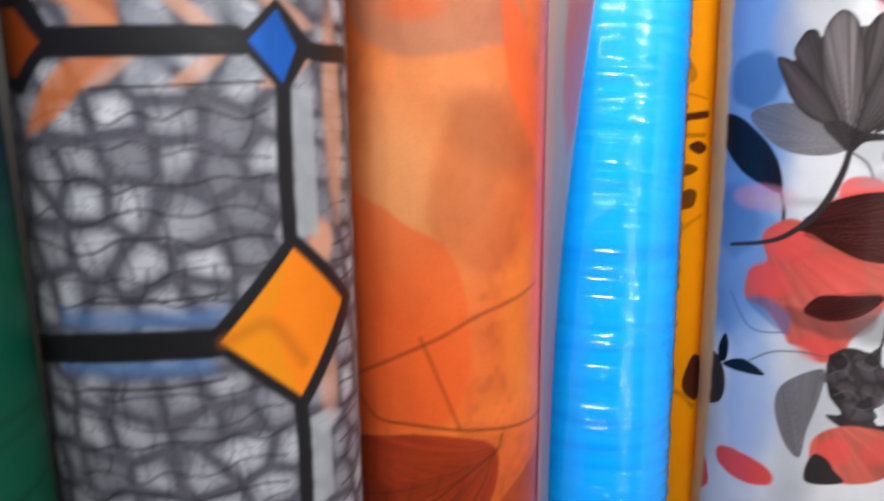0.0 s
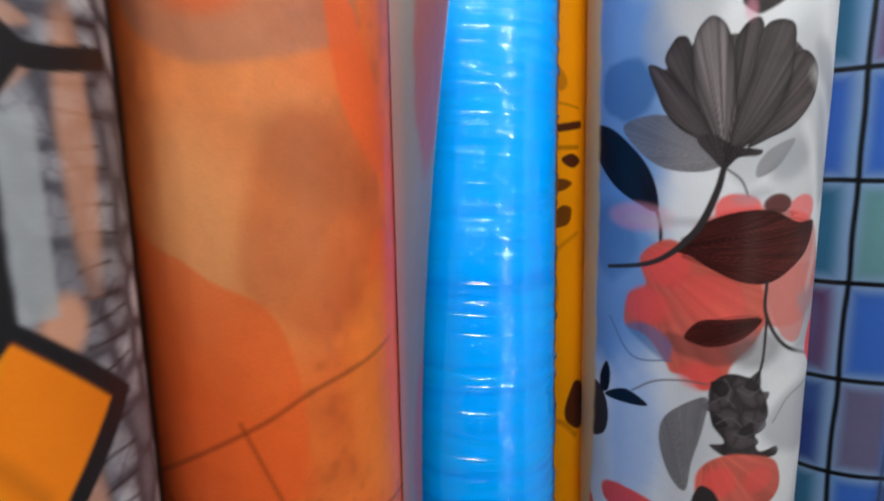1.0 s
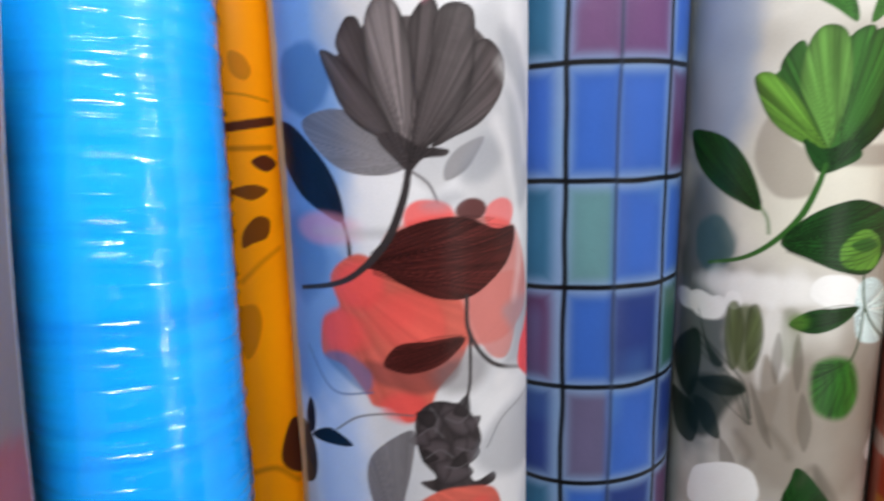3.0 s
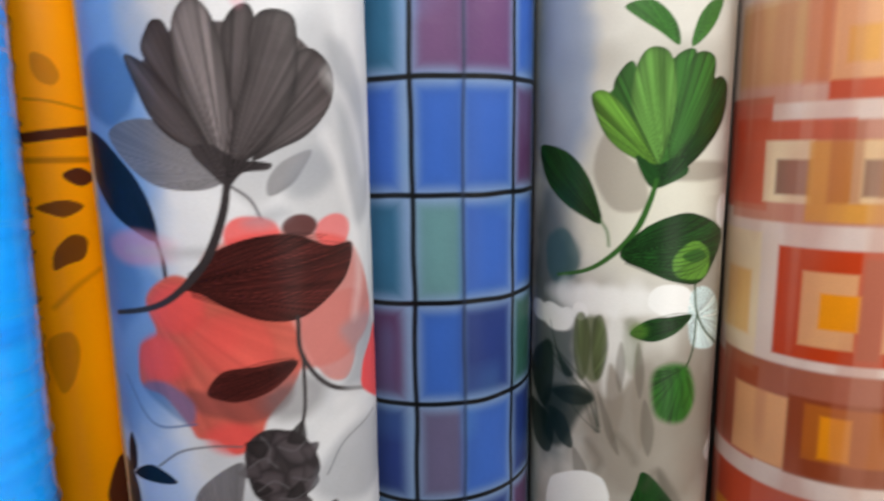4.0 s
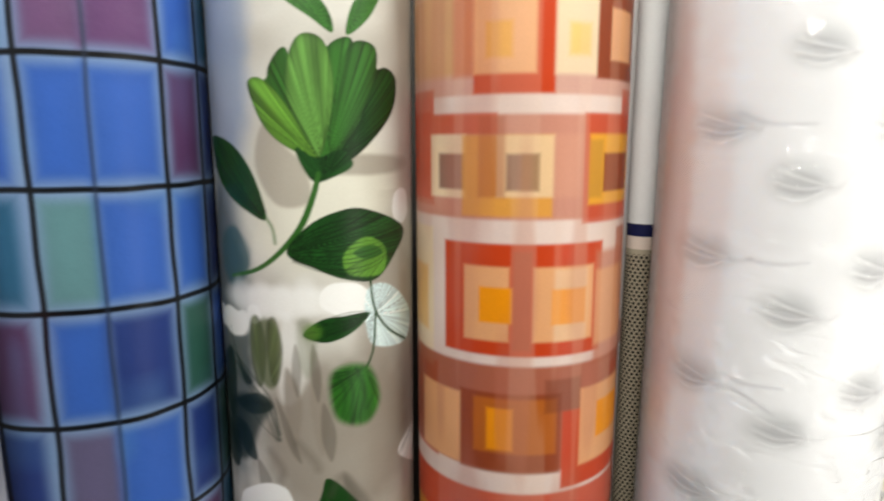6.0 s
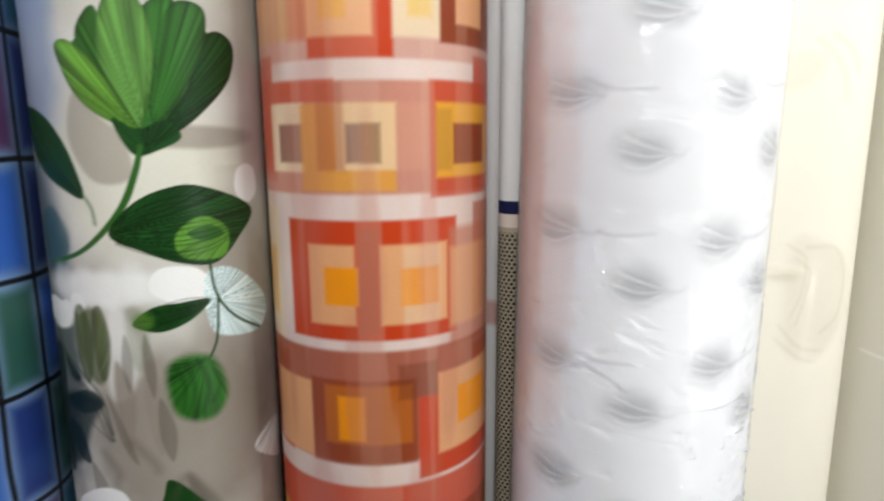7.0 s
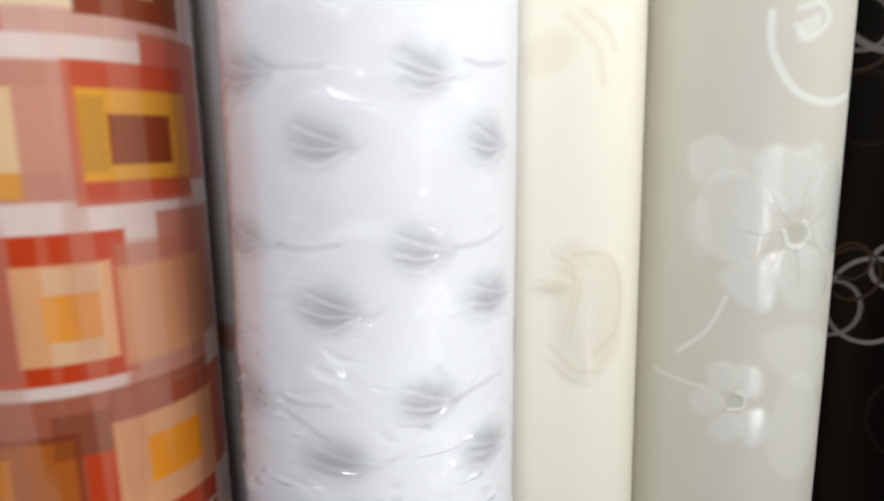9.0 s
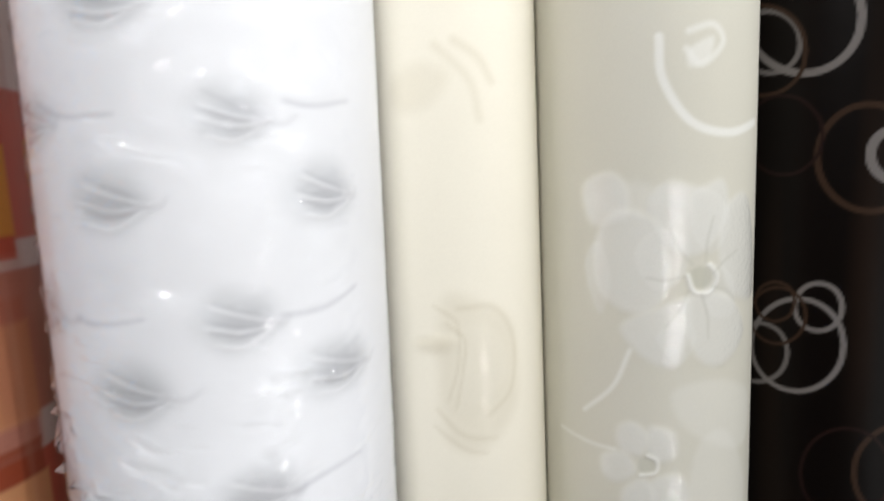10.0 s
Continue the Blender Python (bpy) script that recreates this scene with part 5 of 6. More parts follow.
def leaf_emboss(p, u, z, ru, rz, tail):
    """A grey embossed leaf under the wrap: a soft shade with curved ribs that run to its tip."""
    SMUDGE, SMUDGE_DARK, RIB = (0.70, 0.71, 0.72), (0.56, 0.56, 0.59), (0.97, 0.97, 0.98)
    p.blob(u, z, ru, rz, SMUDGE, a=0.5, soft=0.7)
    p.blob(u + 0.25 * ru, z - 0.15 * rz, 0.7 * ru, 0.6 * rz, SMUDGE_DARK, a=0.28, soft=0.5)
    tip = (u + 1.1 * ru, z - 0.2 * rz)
    # raised ribs tinted pale, sunk ones dark: the relief's shading put into colour
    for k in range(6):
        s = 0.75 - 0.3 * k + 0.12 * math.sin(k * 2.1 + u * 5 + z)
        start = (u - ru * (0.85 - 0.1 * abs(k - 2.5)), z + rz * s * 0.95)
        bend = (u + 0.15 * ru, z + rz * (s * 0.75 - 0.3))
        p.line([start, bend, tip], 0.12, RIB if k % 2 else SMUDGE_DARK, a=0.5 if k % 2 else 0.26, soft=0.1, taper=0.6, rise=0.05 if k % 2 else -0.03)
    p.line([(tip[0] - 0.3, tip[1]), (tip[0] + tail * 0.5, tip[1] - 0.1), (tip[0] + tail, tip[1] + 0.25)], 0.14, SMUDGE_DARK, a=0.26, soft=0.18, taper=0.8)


WHITE_LEAVES = ((-1.4, 7.5, 1.6), (-1.2, -0.2, 1.6), (-1.1, -7.8, 1.6), (3.45, 10.6, 1.45), (3.2, 2.5, 1.5), (3.5, -5.0, 1.5), (7.3, 7.5, 1.6), (7.5, -0.3, 1.8), (7.3, -8.4, 1.7), (-6.6, 2.9, 1.9), (-6.6, -5.3, 1.7), (-6.0, 10.7, 2.0), (-1.0, 14.9, 1.6), (-1.1, -15.2, 1.6), (-6.3, -13.0, 1.8))


def white_print(p):
    SMUDGE_DARK, BOUNCE_PINK = (0.56, 0.56, 0.61), (0.84, 0.68, 0.63)
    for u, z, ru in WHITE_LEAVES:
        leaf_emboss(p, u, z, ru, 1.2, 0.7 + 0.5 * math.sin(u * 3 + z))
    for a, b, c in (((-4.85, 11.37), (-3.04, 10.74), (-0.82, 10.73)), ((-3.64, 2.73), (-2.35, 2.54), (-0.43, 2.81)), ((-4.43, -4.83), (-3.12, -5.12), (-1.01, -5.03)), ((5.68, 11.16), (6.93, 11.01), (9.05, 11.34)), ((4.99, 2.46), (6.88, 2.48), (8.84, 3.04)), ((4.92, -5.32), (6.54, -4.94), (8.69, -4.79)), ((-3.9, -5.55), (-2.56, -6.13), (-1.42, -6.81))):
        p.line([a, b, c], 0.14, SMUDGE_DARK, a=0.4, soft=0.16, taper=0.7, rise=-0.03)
    # pink light reflected off the squares roll, painted down the left side
    p.blob(-6.67, 3.27, 1.78, 13.61, BOUNCE_PINK, a=0.25, soft=0.6)
    p.blob(-9.3, 3.27, 1.6, 15.0, BOUNCE_PINK, a=0.5, soft=0.6)


def white_swell(u, z):
    """Clear wrap drawn tight over the roll, with creases round it."""
    s = z + 0.12 * u * np.sin(z * 0.3)
    crease = np.maximum(0, grid_noise(u * 0.25, s * 1.1, 1.0, 91) - 0.62) * 0.07
    return crease * 0.25 + 0.012 * (grid_noise(u * 0.5, s * 1.2, 1.0, 92) - 0.5)


def cream_print(p):
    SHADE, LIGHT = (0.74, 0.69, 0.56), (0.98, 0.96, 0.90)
    # embossed motifs: slight relief, its shade and light also painted into the colour
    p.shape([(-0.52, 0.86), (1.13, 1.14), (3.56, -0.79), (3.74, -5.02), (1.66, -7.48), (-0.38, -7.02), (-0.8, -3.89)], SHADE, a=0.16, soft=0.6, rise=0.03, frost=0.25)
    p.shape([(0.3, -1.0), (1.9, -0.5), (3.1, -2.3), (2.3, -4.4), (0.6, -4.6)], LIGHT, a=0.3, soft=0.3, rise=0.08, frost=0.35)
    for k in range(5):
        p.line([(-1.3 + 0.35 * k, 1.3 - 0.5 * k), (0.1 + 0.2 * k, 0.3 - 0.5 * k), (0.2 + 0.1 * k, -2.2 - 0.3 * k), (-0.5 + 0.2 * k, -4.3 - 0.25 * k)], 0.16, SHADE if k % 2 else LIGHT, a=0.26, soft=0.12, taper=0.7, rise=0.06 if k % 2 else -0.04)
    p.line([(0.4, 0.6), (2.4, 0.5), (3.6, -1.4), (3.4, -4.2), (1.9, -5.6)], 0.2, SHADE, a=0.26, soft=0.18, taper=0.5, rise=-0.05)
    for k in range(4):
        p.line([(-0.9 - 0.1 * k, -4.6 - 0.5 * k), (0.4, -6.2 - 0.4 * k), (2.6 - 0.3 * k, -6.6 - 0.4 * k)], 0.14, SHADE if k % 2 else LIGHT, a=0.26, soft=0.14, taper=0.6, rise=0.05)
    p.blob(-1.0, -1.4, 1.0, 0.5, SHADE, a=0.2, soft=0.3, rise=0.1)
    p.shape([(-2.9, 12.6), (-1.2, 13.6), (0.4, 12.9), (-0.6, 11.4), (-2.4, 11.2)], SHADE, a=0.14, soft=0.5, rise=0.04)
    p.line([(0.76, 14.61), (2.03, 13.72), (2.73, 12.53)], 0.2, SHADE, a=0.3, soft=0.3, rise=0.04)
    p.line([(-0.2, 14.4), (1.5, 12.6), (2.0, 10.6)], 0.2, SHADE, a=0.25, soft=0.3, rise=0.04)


def cflower_print(p):
    PEARL = (0.955, 0.955, 0.935)
    p.shape([(2.88, 13.64), (4.24, 14.24), (3.92, 13.04), (2.91, 12.75)], PEARL, a=0.6, soft=0.2)
    p.line([(1.34, 14.3), (1.54, 12.2), (3, 10.03), (5.33, 9.38), (8.18, 9.92)], 0.45, PEARL, a=0.85, soft=0.1)
    p.line([(2.85, 14.53), (4.21, 14.83), (4.85, 13.96), (3.57, 12.89), (2.72, 13.65)], 0.35, PEARL, a=0.6, soft=0.12)
    p.line([(-2.8, -6.1), (-1.06, -4.37), (-0.13, -2.2)], 0.25, PEARL, a=0.7, soft=0.1)
    p.line([(-4.53, -7.69), (-2.4, -8.04), (-1.01, -8.11)], 0.2, PEARL, a=0.6, soft=0.1)
    p.shape([(-1.79, 1.11), (-1.99, 3.8), (-0.87, 5.45), (0.96, 5.1), (1.76, 3.47), (1.67, 0.86), (0.15, -0.15)], PEARL, a=0.62, soft=0.28, rim=-0.05, rise=0.05, frost=1.0)
    p.shape([(0.8, 5.74), (1.83, 6.97), (3.47, 6.6), (5.02, 6.86), (5.36, 4.92), (3.6, 3.07), (1.92, 3.47)], PEARL, a=0.62, soft=0.28, rim=-0.05, rise=0.05, frost=1.0)
    p.shape([(5.32, 5.57), (7.43, 5.63), (8.68, 0.52), (5.9, 0.56), (4.78, 3)], PEARL, a=0.62, soft=0.28, rim=-0.05, rise=0.05, frost=1.0)
    p.shape([(-0.62, -0.86), (1.38, 0.2), (2.99, 0.48), (2.73, -2.18), (2.1, -3.18), (0.5, -2.51)], PEARL, a=0.62, soft=0.28, rim=-0.05, rise=0.05, frost=1.0)
    p.shape([(2.65, 0.5), (5.37, 0.62), (7.1, -1.69), (5.11, -3.27), (3.45, -2.57)], PEARL, a=0.62, soft=0.28, rim=-0.05, rise=0.05, frost=1.0)
    p.shape([(-2.71, 6.79), (-1.21, 7.56), (-0.28, 6.73), (-0.4, 5.12), (-2.17, 4.8)], PEARL, a=0.62, soft=0.28, rim=-0.05, rise=0.05, frost=1.0)
    p.shape([(-0.86, -6.83), (-0.06, -6.37), (0.75, -7.02), (0.45, -8.28), (-0.68, -8.06)], PEARL, a=0.62, soft=0.28, rim=-0.05, rise=0.05, frost=1.0)
    p.shape([(-1.68, -8.61), (-0.51, -8.21), (0.15, -9.21), (-0.81, -10.08), (-1.67, -9.71)], PEARL, a=0.62, soft=0.28, rim=-0.05, rise=0.05, frost=1.0)
    p.shape([(-0.48, -10.39), (0.64, -9.71), (1.15, -10.94), (0.19, -11.76), (-0.63, -11.34)], PEARL, a=0.62, soft=0.28, rim=-0.05, rise=0.05, frost=1.0)
    p.shape([(0.9, -6.65), (2.2, -6.99), (2.24, -8.41), (0.94, -8.43)], PEARL, a=0.62, soft=0.28, rim=-0.05, rise=0.05, frost=1.0)
    p.shape([(0.96, -9.86), (2.61, -9.5), (3.02, -11.34), (1.5, -11.84)], PEARL, a=0.62, soft=0.28, rim=-0.05, rise=0.05, frost=1.0)
    p.shape([(0.09, 3.17), (1.28, 4.45), (2.88, 3.76), (2.61, 1.82), (1.05, 1.2)], PEARL, a=0.35, soft=0.15, rim=-0.04, rise=0.03, frost=0.8)
    p.shape([(3.13, 6.3), (4.62, 6.24), (5.63, 4.58), (4.36, 3.03), (3.21, 4.06)], PEARL, a=0.35, soft=0.15, rim=-0.04, rise=0.03, frost=0.8)
    p.shape([(4, 2.4), (5.83, 1.58), (5.97, -0.47), (4.11, -0.26)], PEARL, a=0.35, soft=0.15, rim=-0.04, rise=0.03, frost=0.8)
    p.shape([(1.26, -1.47), (2.5, -0.16), (3.41, -1.55), (2.42, -3.02)], PEARL, a=0.35, soft=0.15, rim=-0.04, rise=0.03, frost=0.8)
    p.shape([(-2.68, 2.42), (-1.82, 3.8), (-1.14, 1.82), (-1.77, -0.26)], PEARL, a=0.35, soft=0.15, rim=-0.04, rise=0.03, frost=0.8)
    p.blob(3.65, 1.76, 0.75, 0.6, (0.76, 0.76, 0.70), a=0.6, soft=0.15)
    p.line([(2.9, 1.9), (3.3, 1.0), (4.2, 0.9), (4.7, 1.7), (4.2, 2.4)], 0.22, PEARL, a=0.9, soft=0.1, rise=0.05)
    for k in range(7):
        t = k * 0.9 + 0.3
        p.line([(3.6 + 0.9 * math.cos(t), 1.7 + 0.9 * math.sin(t)), (3.6 + 1.9 * math.cos(t + 0.15), 1.7 + 2.1 * math.sin(t + 0.15)), (3.6 + 2.9 * math.cos(t + 0.1), 1.7 + 3.4 * math.sin(t + 0.1))], 0.1, (0.78, 0.78, 0.73), a=0.5, soft=0.12, taper=0.6, rise=-0.03)
    p.blob(0.75, -8.9, 0.5, 0.5, (0.80, 0.80, 0.75), a=0.6, soft=0.12)
    p.line([(0.4, -9.5), (1.2, -9.3), (1.3, -8.6), (0.8, -8.3)], 0.15, PEARL, a=0.9, soft=0.08, rise=0.06)
    p.blob(-0.27, 6.09, 1.87, 0.96, PEARL, a=0.3, soft=0.3)
    p.shape([(2.13, -4.55), (5.15, -4.15), (8.26, -5.93), (7.42, -8.65), (3.24, -7.05)], PEARL, a=0.3, soft=0.3)
    p.shape([(3.63, -7.8), (5.87, -7.49), (7.83, -11.82), (5.74, -14.46), (3.06, -12.81)], PEARL, a=0.3, soft=0.3)


def dark_print(p):
    RING, RING_DIM, RING_FAINT = (0.46, 0.44, 0.43), (0.22, 0.16, 0.12), (0.13, 0.08, 0.07)
    m = np.arange(len(p.u))
    p.lay(m, np.clip(grid_noise(p.u, p.z * 0.08, 1.6, 95) - 0.55, 0, 0.4), (0.16, 0.10, 0.06))
    p.line([(0.78, 15.44), (0.62, 14.29), (0.06, 13.34), (-0.83, 12.76), (-1.94, 12.66), (-3.18, 13.09), (-4.37, 14.03), (-5.31, 15.33), (-5.7, 16.75), (-5.38, 17.99), (-4.5, 18.85), (-3.34, 19.24), (-2.14, 19.15), (-1.02, 18.63), (-0.1, 17.76), (0.53, 16.65), (0.78, 15.44)], 0.42, RING)
    p.line([(-2.14, 14.41), (-2.24, 13.77), (-2.59, 13.26), (-3.14, 12.95), (-3.84, 12.93), (-4.62, 13.17), (-5.36, 13.69), (-5.91, 14.4), (-6.12, 15.15), (-5.95, 15.83), (-5.42, 16.32), (-4.7, 16.55), (-3.94, 16.5), (-3.23, 16.22), (-2.66, 15.72), (-2.28, 15.09), (-2.14, 14.41)], 0.3, RING, a=0.8)
    p.line([(0.58, -3.1), (0.45, -4.18), (-0.02, -5.18), (-0.77, -5.94), (-1.69, -6.35), (-2.69, -6.37), (-3.65, -5.96), (-4.36, -5.14), (-4.63, -4.04), (-4.41, -2.83), (-3.75, -1.71), (-2.83, -0.91), (-1.86, -0.57), (-0.94, -0.67), (-0.15, -1.2), (0.38, -2.07), (0.58, -3.1)], 0.3, RING)
    p.line([(0.42, -0.85), (0.36, -1.39), (0.12, -1.89), (-0.26, -2.24), (-0.71, -2.39), (-1.18, -2.35), (-1.6, -2.1), (-1.89, -1.65), (-2, -1.11), (-1.92, -0.54), (-1.66, -0.02), (-1.26, 0.33), (-0.8, 0.47), (-0.34, 0.4), (0.06, 0.13), (0.32, -0.32), (0.42, -0.85)], 0.28, RING)
    p.line([(-2.33, -4), (-2.44, -4.74), (-2.78, -5.44), (-3.36, -6), (-4.09, -6.35), (-4.91, -6.45), (-5.7, -6.26), (-6.28, -5.78), (-6.52, -5.06), (-6.31, -4.21), (-5.76, -3.41), (-5, -2.81), (-4.19, -2.49), (-3.45, -2.49), (-2.85, -2.77), (-2.48, -3.31), (-2.33, -4)], 0.28, RING, a=0.8)
    p.line([(4.05, 7.57), (3.91, 6.48), (3.37, 5.54), (2.55, 4.92), (1.59, 4.72), (0.62, 4.95), (-0.24, 5.64), (-0.85, 6.65), (-1.08, 7.81), (-0.92, 8.96), (-0.38, 9.89), (0.42, 10.48), (1.35, 10.61), (2.3, 10.33), (3.16, 9.64), (3.79, 8.67), (4.05, 7.57)], 0.35, RING_DIM)
    p.line([(3.9, 7.73), (3.84, 7.21), (3.58, 6.77), (3.18, 6.48), (2.72, 6.4), (2.26, 6.52), (1.85, 6.84), (1.56, 7.32), (1.46, 7.85), (1.52, 8.37), (1.76, 8.82), (2.14, 9.1), (2.59, 9.16), (3.05, 9.05), (3.48, 8.72), (3.78, 8.25), (3.9, 7.73)], 0.5, RING)
    p.line([(6.86, -11.01), (6.7, -12.15), (6, -13.01), (5.07, -13.59), (4, -13.77), (2.99, -13.6), (2.17, -13), (1.59, -12.11), (1.37, -10.96), (1.5, -9.76), (2, -8.75), (2.74, -8.03), (3.69, -7.79), (4.73, -8.02), (5.7, -8.74), (6.51, -9.79), (6.86, -11.01)], 0.3, RING_DIM)
    p.line([(-2.01, -0.76), (-2.09, -1.22), (-2.29, -1.68), (-2.67, -1.99), (-3.11, -2.17), (-3.56, -2.14), (-4.01, -1.97), (-4.29, -1.59), (-4.42, -1.13), (-4.31, -0.64), (-4.05, -0.16), (-3.62, 0.15), (-3.17, 0.32), (-2.73, 0.27), (-2.34, 0.07), (-2.11, -0.32), (-2.01, -0.76)], 0.2, RING_DIM)
    p.line([(-1.38, -1.55), (-1.48, -2.22), (-1.79, -2.83), (-2.28, -3.31), (-2.9, -3.57), (-3.56, -3.57), (-4.17, -3.3), (-4.62, -2.8), (-4.8, -2.13), (-4.65, -1.4), (-4.23, -0.73), (-3.65, -0.24), (-2.99, -0.01), (-2.37, -0.07), (-1.86, -0.39), (-1.52, -0.91), (-1.38, -1.55)], 0.2, RING_DIM)
    p.line([(-1.84, 13.89), (-1.98, 12.95), (-2.46, 12.19), (-3.27, 11.74), (-4.35, 11.67), (-5.62, 12.03), (-6.96, 12.79), (-8.13, 13.89), (-8.68, 15.1), (-8.2, 16.13), (-7.07, 16.8), (-5.75, 17.06), (-4.49, 16.95), (-3.4, 16.51), (-2.57, 15.8), (-2.04, 14.89), (-1.84, 13.89)], 0.25, RING_DIM)
    p.line([(3.24, -10.76), (3.11, -11.87), (2.66, -12.83), (1.93, -13.54), (1.05, -13.92), (0.15, -13.92), (-0.63, -13.52), (-1.17, -12.72), (-1.39, -11.63), (-1.24, -10.43), (-0.76, -9.35), (-0.02, -8.57), (0.85, -8.2), (1.72, -8.29), (2.48, -8.81), (3.01, -9.68), (3.24, -10.76)], 0.2, RING_FAINT)
    p.line([(-0.85, 9.08), (-0.96, 8.22), (-1.39, 7.54), (-2.02, 7.03), (-2.85, 6.88), (-3.76, 7.07), (-4.59, 7.63), (-5.27, 8.42), (-5.51, 9.38), (-5.32, 10.3), (-4.68, 11), (-3.87, 11.45), (-2.97, 11.51), (-2.14, 11.26), (-1.48, 10.68), (-1.01, 9.94), (-0.85, 9.08)], 0.2, RING_FAINT)


def jade_print(p):
    m = np.arange(len(p.u))
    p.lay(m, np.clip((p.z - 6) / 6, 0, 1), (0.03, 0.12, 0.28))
    rng = random.Random(3)
    for k in range(14):
        z = rng.uniform(-22, 14)
        p.line([(2, z), (5, z + 0.2), (9, z)], 0.15, (0.02, 0.2, 0.14), a=0.7, soft=0.1)


def mat_print(p):
    p.rect(-9, 9, 2.4, 45, (0.93, 0.94, 0.95), soft=0.05)
    p.rect(-9, 9, 2.4, 3.4, (0.10, 0.12, 0.30), soft=0.04)
    p.rect(-9, 9, 1.4, 2.4, (0.92, 0.86, 0.82), soft=0.04)
    u, z = p.u, p.z
    row = np.floor(z / 0.31)
    x = (u + np.where(row % 2 == 0, 0, 0.2)) % 0.4 - 0.2
    y = z % 0.31 - 0.155
    dot = np.clip((0.125 - np.hypot(x, y)) / 0.04 + 0.5, 0, 1) * (z < 1.0)
    p.lay(np.arange(len(u)), dot, (0.03, 0.025, 0.025))


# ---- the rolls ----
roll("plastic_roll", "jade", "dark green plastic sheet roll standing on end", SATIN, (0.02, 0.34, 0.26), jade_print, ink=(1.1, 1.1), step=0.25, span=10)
roll("plastic_roll", "stained", "plastic roll printed as grey stained glass with amber diamonds", SATIN, (0.44, 0.44, 0.48), stained_print, ink=(1.2, 1.0), step=0.09, span=10.5)
orange = roll("plastic_roll", "orange", "translucent orange plastic roll printed with large overlapping leaves", LEAFY, (0.93, 0.50, 0.16), orange_print, ink=(1.17, 0.94), step=0.11, span=9.5, swell=lambda u, z: 0.10 * (grid_noise(u * 0.7 + z * 0.06, z * 0.12, 1.0, 33) - 0.5) + 0.03 * (grid_noise(u * 1.6, z * 0.5, 1.0, 34) - 0.5))


def flap():
    """The loose outer turn of the orange sheet, standing off towards the next roll."""
    c0, axis, e, g, r = roll_frame("orange")
    zs, ss = np.linspace(-0.24, 0.20, 90), np.linspace(0, 1, 26)
    co, tint = [], []
    for h in zs:
        a = c0 + axis * h + (e * math.cos(1.15) + g * math.sin(1.15)) * (r + 0.0008)
        b = Vector((0.083 + 0.065 * h + 0.19 * h * h, 0.399 - 0.05 * h - 0.12 * h * h, AT + h))
        mid = (a + b) / 2 + Vector((0.006, 0.004, 0))
        for s in ss:
            co.append(a * (1 - s) ** 2 + mid * (2 * s * (1 - s)) + b * s * s)
            tint.append((s * 7.0, h * 100))
    t = np.array(tint)
    p = Print(t[:, 0], t[:, 1], (0.53, 0.43, 0.36))
    p.lay(np.arange(len(t)), np.clip(0.7 - t[:, 0] * 0.5, 0, 0.7), (0.82, 0.42, 0.30))
    p.lay(np.arange(len(t)), 0.5 * np.clip(t[:, 1] / 20, 0, 1), (0.62, 0.62, 0.62))
    for z, rz in ((16, 7), (-6, 4.6)):
        p.blob(4.7, z, 2.6, rz, (0.64, 0.25, 0.18), a=0.75, soft=0.3)
    p.line([(0.5, -19), (3, -15), (5.5, -9.5), (7, -8.5)], 0.16, (0.3, 0.16, 0.14), a=0.8)
    p.rect(6.8, 7.2, -25, 21, (0.90, 0.90, 0.90), a=0.7, soft=0.08)
    n, w = len(zs), len(ss)
    me = bpy.data.meshes.new("loose_flap")
    me.from_pydata(co, [], [(j * w + i, j * w + i + 1, (j + 1) * w + i + 1, (j + 1) * w + i) for j in range(n - 1) for i in range(w - 1)])
    me.polygons.foreach_set("use_smooth", np.ones(len(me.polygons), bool))
    me.color_attributes.new("print", "FLOAT_COLOR", "POINT").data.foreach_set("color", np.hstack([p.c, np.ones((len(t), 1))]).astype(np.float32).ravel())
    me.materials.append(PRINTED)
    ob = tagged(new("loose_flap", me), "loose greyish translucent sheet end with dull red spots")
    ob.parent = orange
    ob.matrix_parent_inverse = orange.matrix_world.inverted()


flap()
blue = roll("plastic_roll", "blue", "bright sky blue plastic roll in ridged shiny stretch film", WRAPPED, (0.0, 0.695, 1.0), blue_print, step=0.1, span=7.6, swell=blue_swell)
roll("plastic_roll", "amber", "narrow amber orange plastic roll printed with brown leaf sprigs", PRINTED, (1.0, 0.63, 0.03), amber_print, ink=(1.0, 1.05), step=0.1, span=5)
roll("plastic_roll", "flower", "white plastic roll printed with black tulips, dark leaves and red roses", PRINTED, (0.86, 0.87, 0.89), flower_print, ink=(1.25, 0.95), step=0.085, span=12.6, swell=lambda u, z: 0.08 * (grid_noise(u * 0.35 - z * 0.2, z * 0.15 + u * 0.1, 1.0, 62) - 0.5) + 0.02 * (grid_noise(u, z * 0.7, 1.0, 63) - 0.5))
roll("plastic_roll", "tile", "blue plastic roll printed as glazed square tiles with dark joints", PRINTED, (0.55, 0.66, 0.80), tile_print, ink=(1.35, 0.86), step=0.1, span=12.5)
roll("plastic_roll", "green", "white plastic roll printed with green tulips and leaves", CLEAR, (0.86, 0.86, 0.84), green_print, ink=(1.4, 0.9), step=0.085, span=11.5)
roll("plastic_roll", "squares", "translucent plastic roll printed with nested red, peach and gold squares", CLEAR, (0.90, 0.83, 0.80), squares_print, ink=(1.12, 1.0), step=0.1, span=12.5)
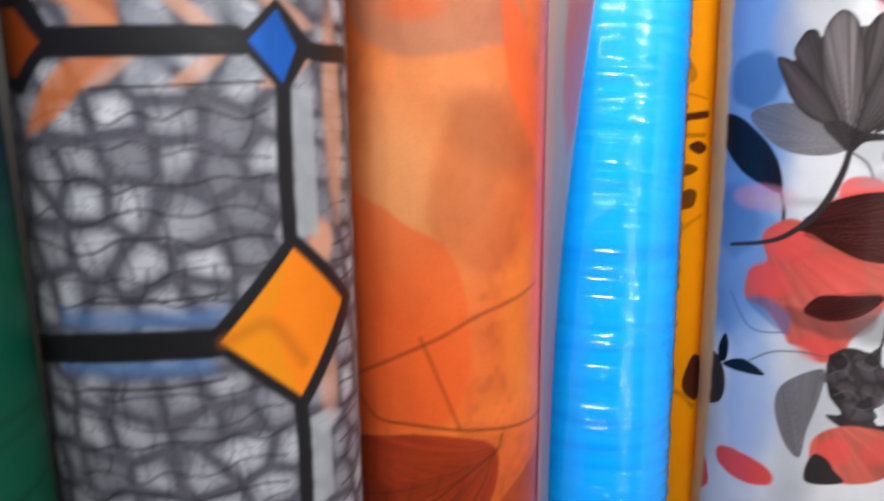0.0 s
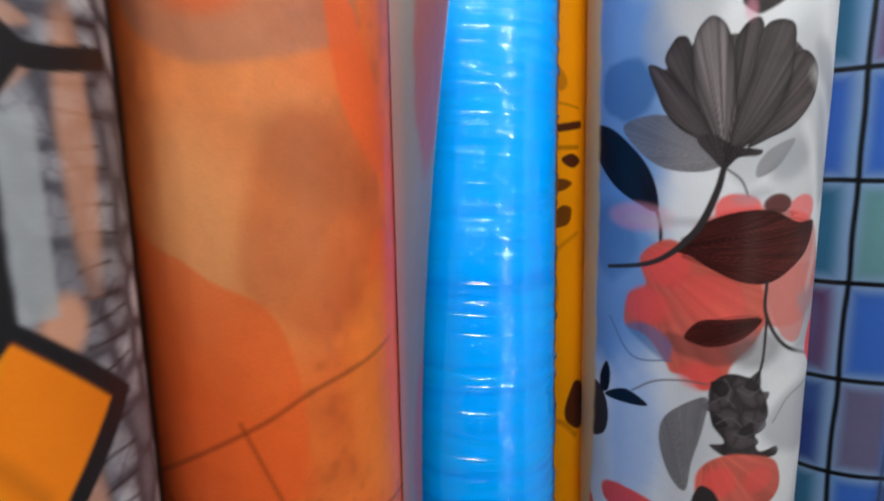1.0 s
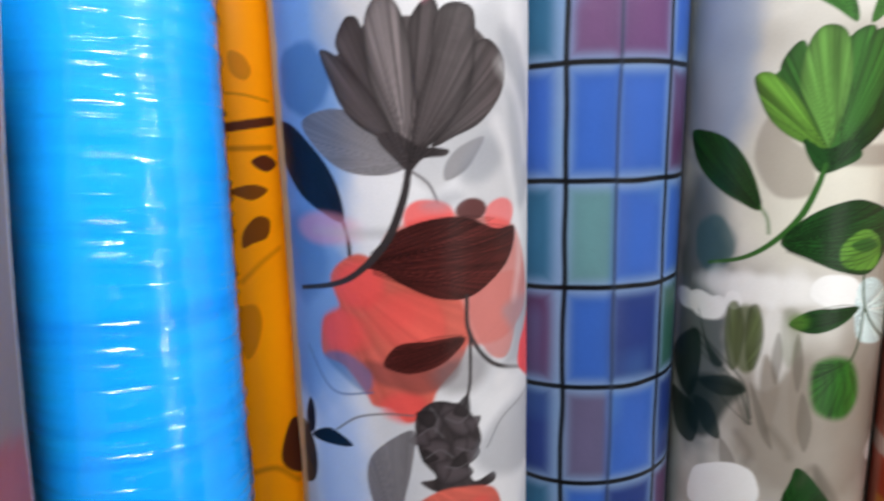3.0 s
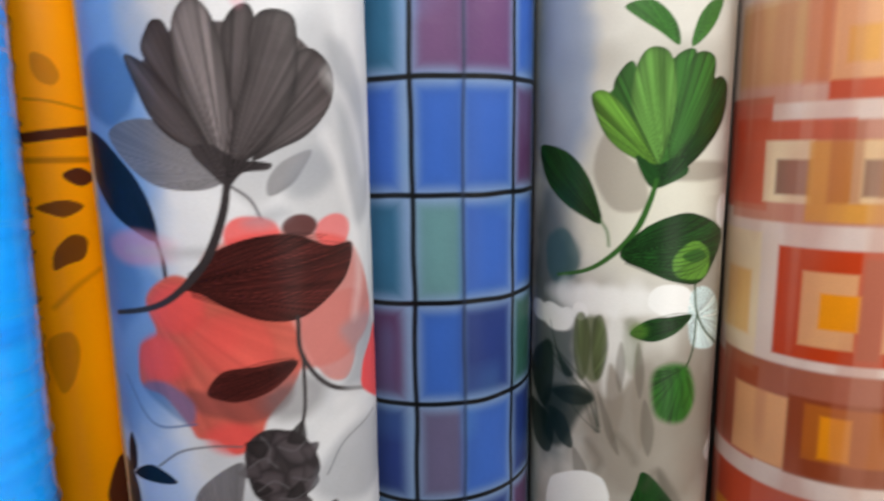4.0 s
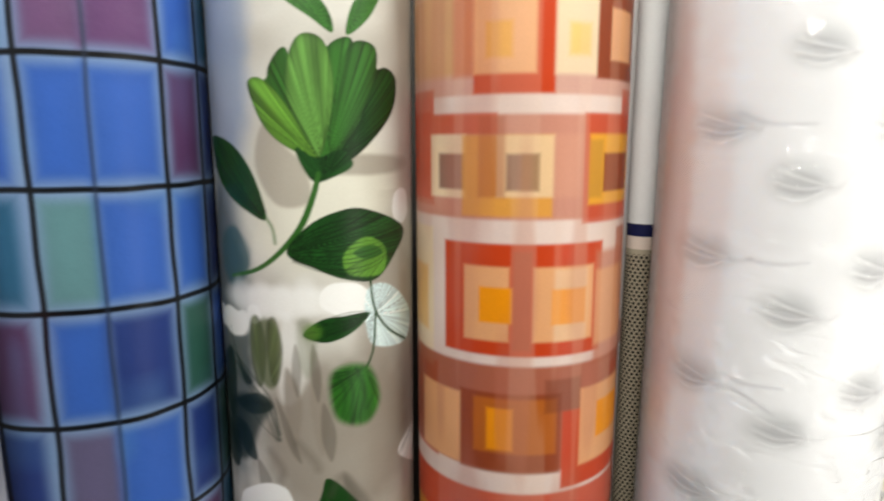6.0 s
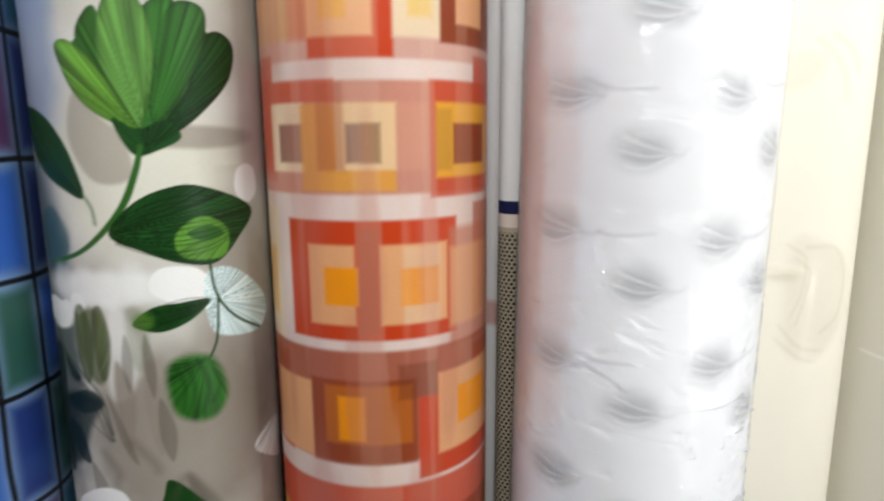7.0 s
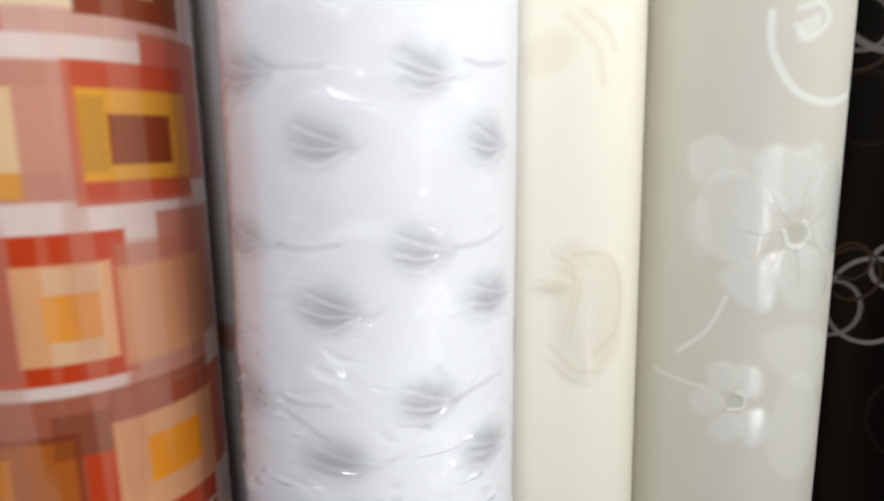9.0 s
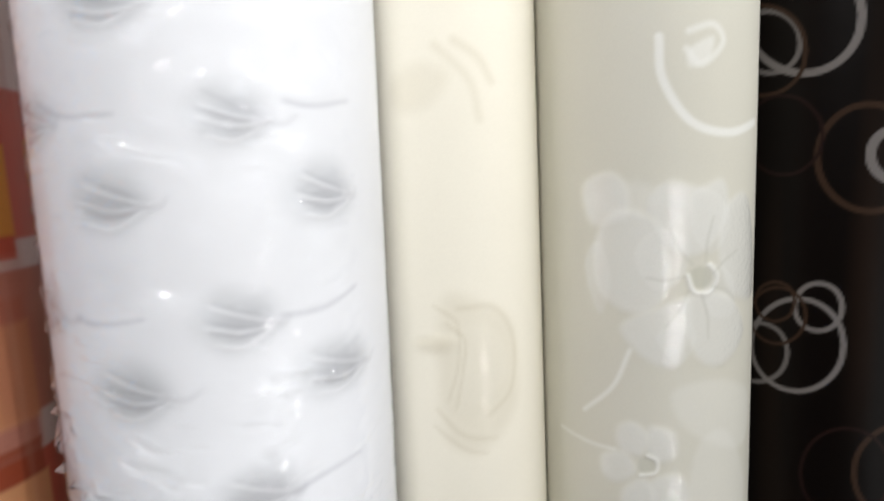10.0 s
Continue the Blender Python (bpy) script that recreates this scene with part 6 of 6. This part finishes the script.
roll("plastic_roll", "rear", "plain white plastic roll standing behind the front row", CLEAR, (0.95, 0.95, 0.96), lambda p: p.rect(-9, 9, -7, -5, (0.80, 0.45, 0.36), a=0.6, soft=0.2), step=0.25, span=7)
roll("plastic_roll", "mat", "narrow roll of perforated mat with a navy banded label", SATIN, (0.72, 0.68, 0.60), mat_print, step=0.04, span=3.0, z0=-24, z1=8)
white = roll("plastic_roll", "white", "white plastic roll with grey leaf smudges under creased clear wrap", CRINKLED, (0.93, 0.935, 0.95), white_print, step=0.1, span=13, swell=white_swell)
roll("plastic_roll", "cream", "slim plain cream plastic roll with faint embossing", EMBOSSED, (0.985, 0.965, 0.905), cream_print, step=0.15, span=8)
roll("plastic_roll", "cflower", "cream plastic roll embossed with pearl white flowers and scrolls", EMBOSSED, (0.86, 0.85, 0.80), cflower_print, step=0.1, span=11)
roll("plastic_roll", "dark", "dark brown plastic roll printed with grey interlocking rings", DARK, (0.04, 0.022, 0.016), dark_print, step=0.12, span=13)


# ---- wraps ----
def blue_ridges(u, z):
    s = z + 0.05 * u
    return np.maximum(0, grid_noise(u * 0.34, s * 4.0, 1.0, 55) - 0.42) * 0.3 + 0.03 * (grid_noise(u * 0.3, s * 0.9, 1.0, 56) - 0.5)


def lift(u, z):
    """Folds of loose wrap, more of them low on the roll."""
    loose = 0.2 + 0.8 * np.clip((3 - z) / 8, 0, 1)
    return loose * np.maximum(0, grid_noise(u * 0.9 + z * 0.5, (z + 0.35 * np.sin(u * 0.5)) * 2.6, 1.0, 93) - 0.66) * np.clip((9.5 - np.abs(u)) / 2, 0, 1)


def over_leaves(u, z):
    """Nearness to an embossed leaf, where the wrap is drawn into ribs."""
    near = np.zeros(len(u))
    for cu, cz, ru in WHITE_LEAVES:
        near = np.maximum(near, np.clip(1.3 - np.hypot((u - cu) / ru, (z - cz) / 1.1), 0, 1))
    return near


def white_creases(u, z):
    return lift(u, z) * 1.3 + 0.06 * (grid_noise(u * 0.7, z * 0.9, 1.0, 94) - 0.5) + 0.05 * over_leaves(u, z) * grid_noise(u * 1.2 + z * 0.8, z * 4.0 - u * 1.1, 1.0, 96)


def white_shine(u, z):
    return np.clip(0.4 + 0.4 * np.clip((4 - z) / 8, 0, 1) + lift(u, z) * 12 + np.minimum(1, over_leaves(u, z) * 1.6) * np.clip((grid_noise(u * 1.2 + z * 0.8, z * 4.0 - u * 1.1, 1.0, 96) - 0.4) * 4, 0, 1), 0, 1)


wrap(blue, "blue", blue_ridges, "clear ridged stretch film wound round the roll", step=0.08, span=7.6, film_kind=STRETCH)
wrap(white, "white", white_creases, "creased clear plastic wrap", step=0.075, shiny=white_shine)
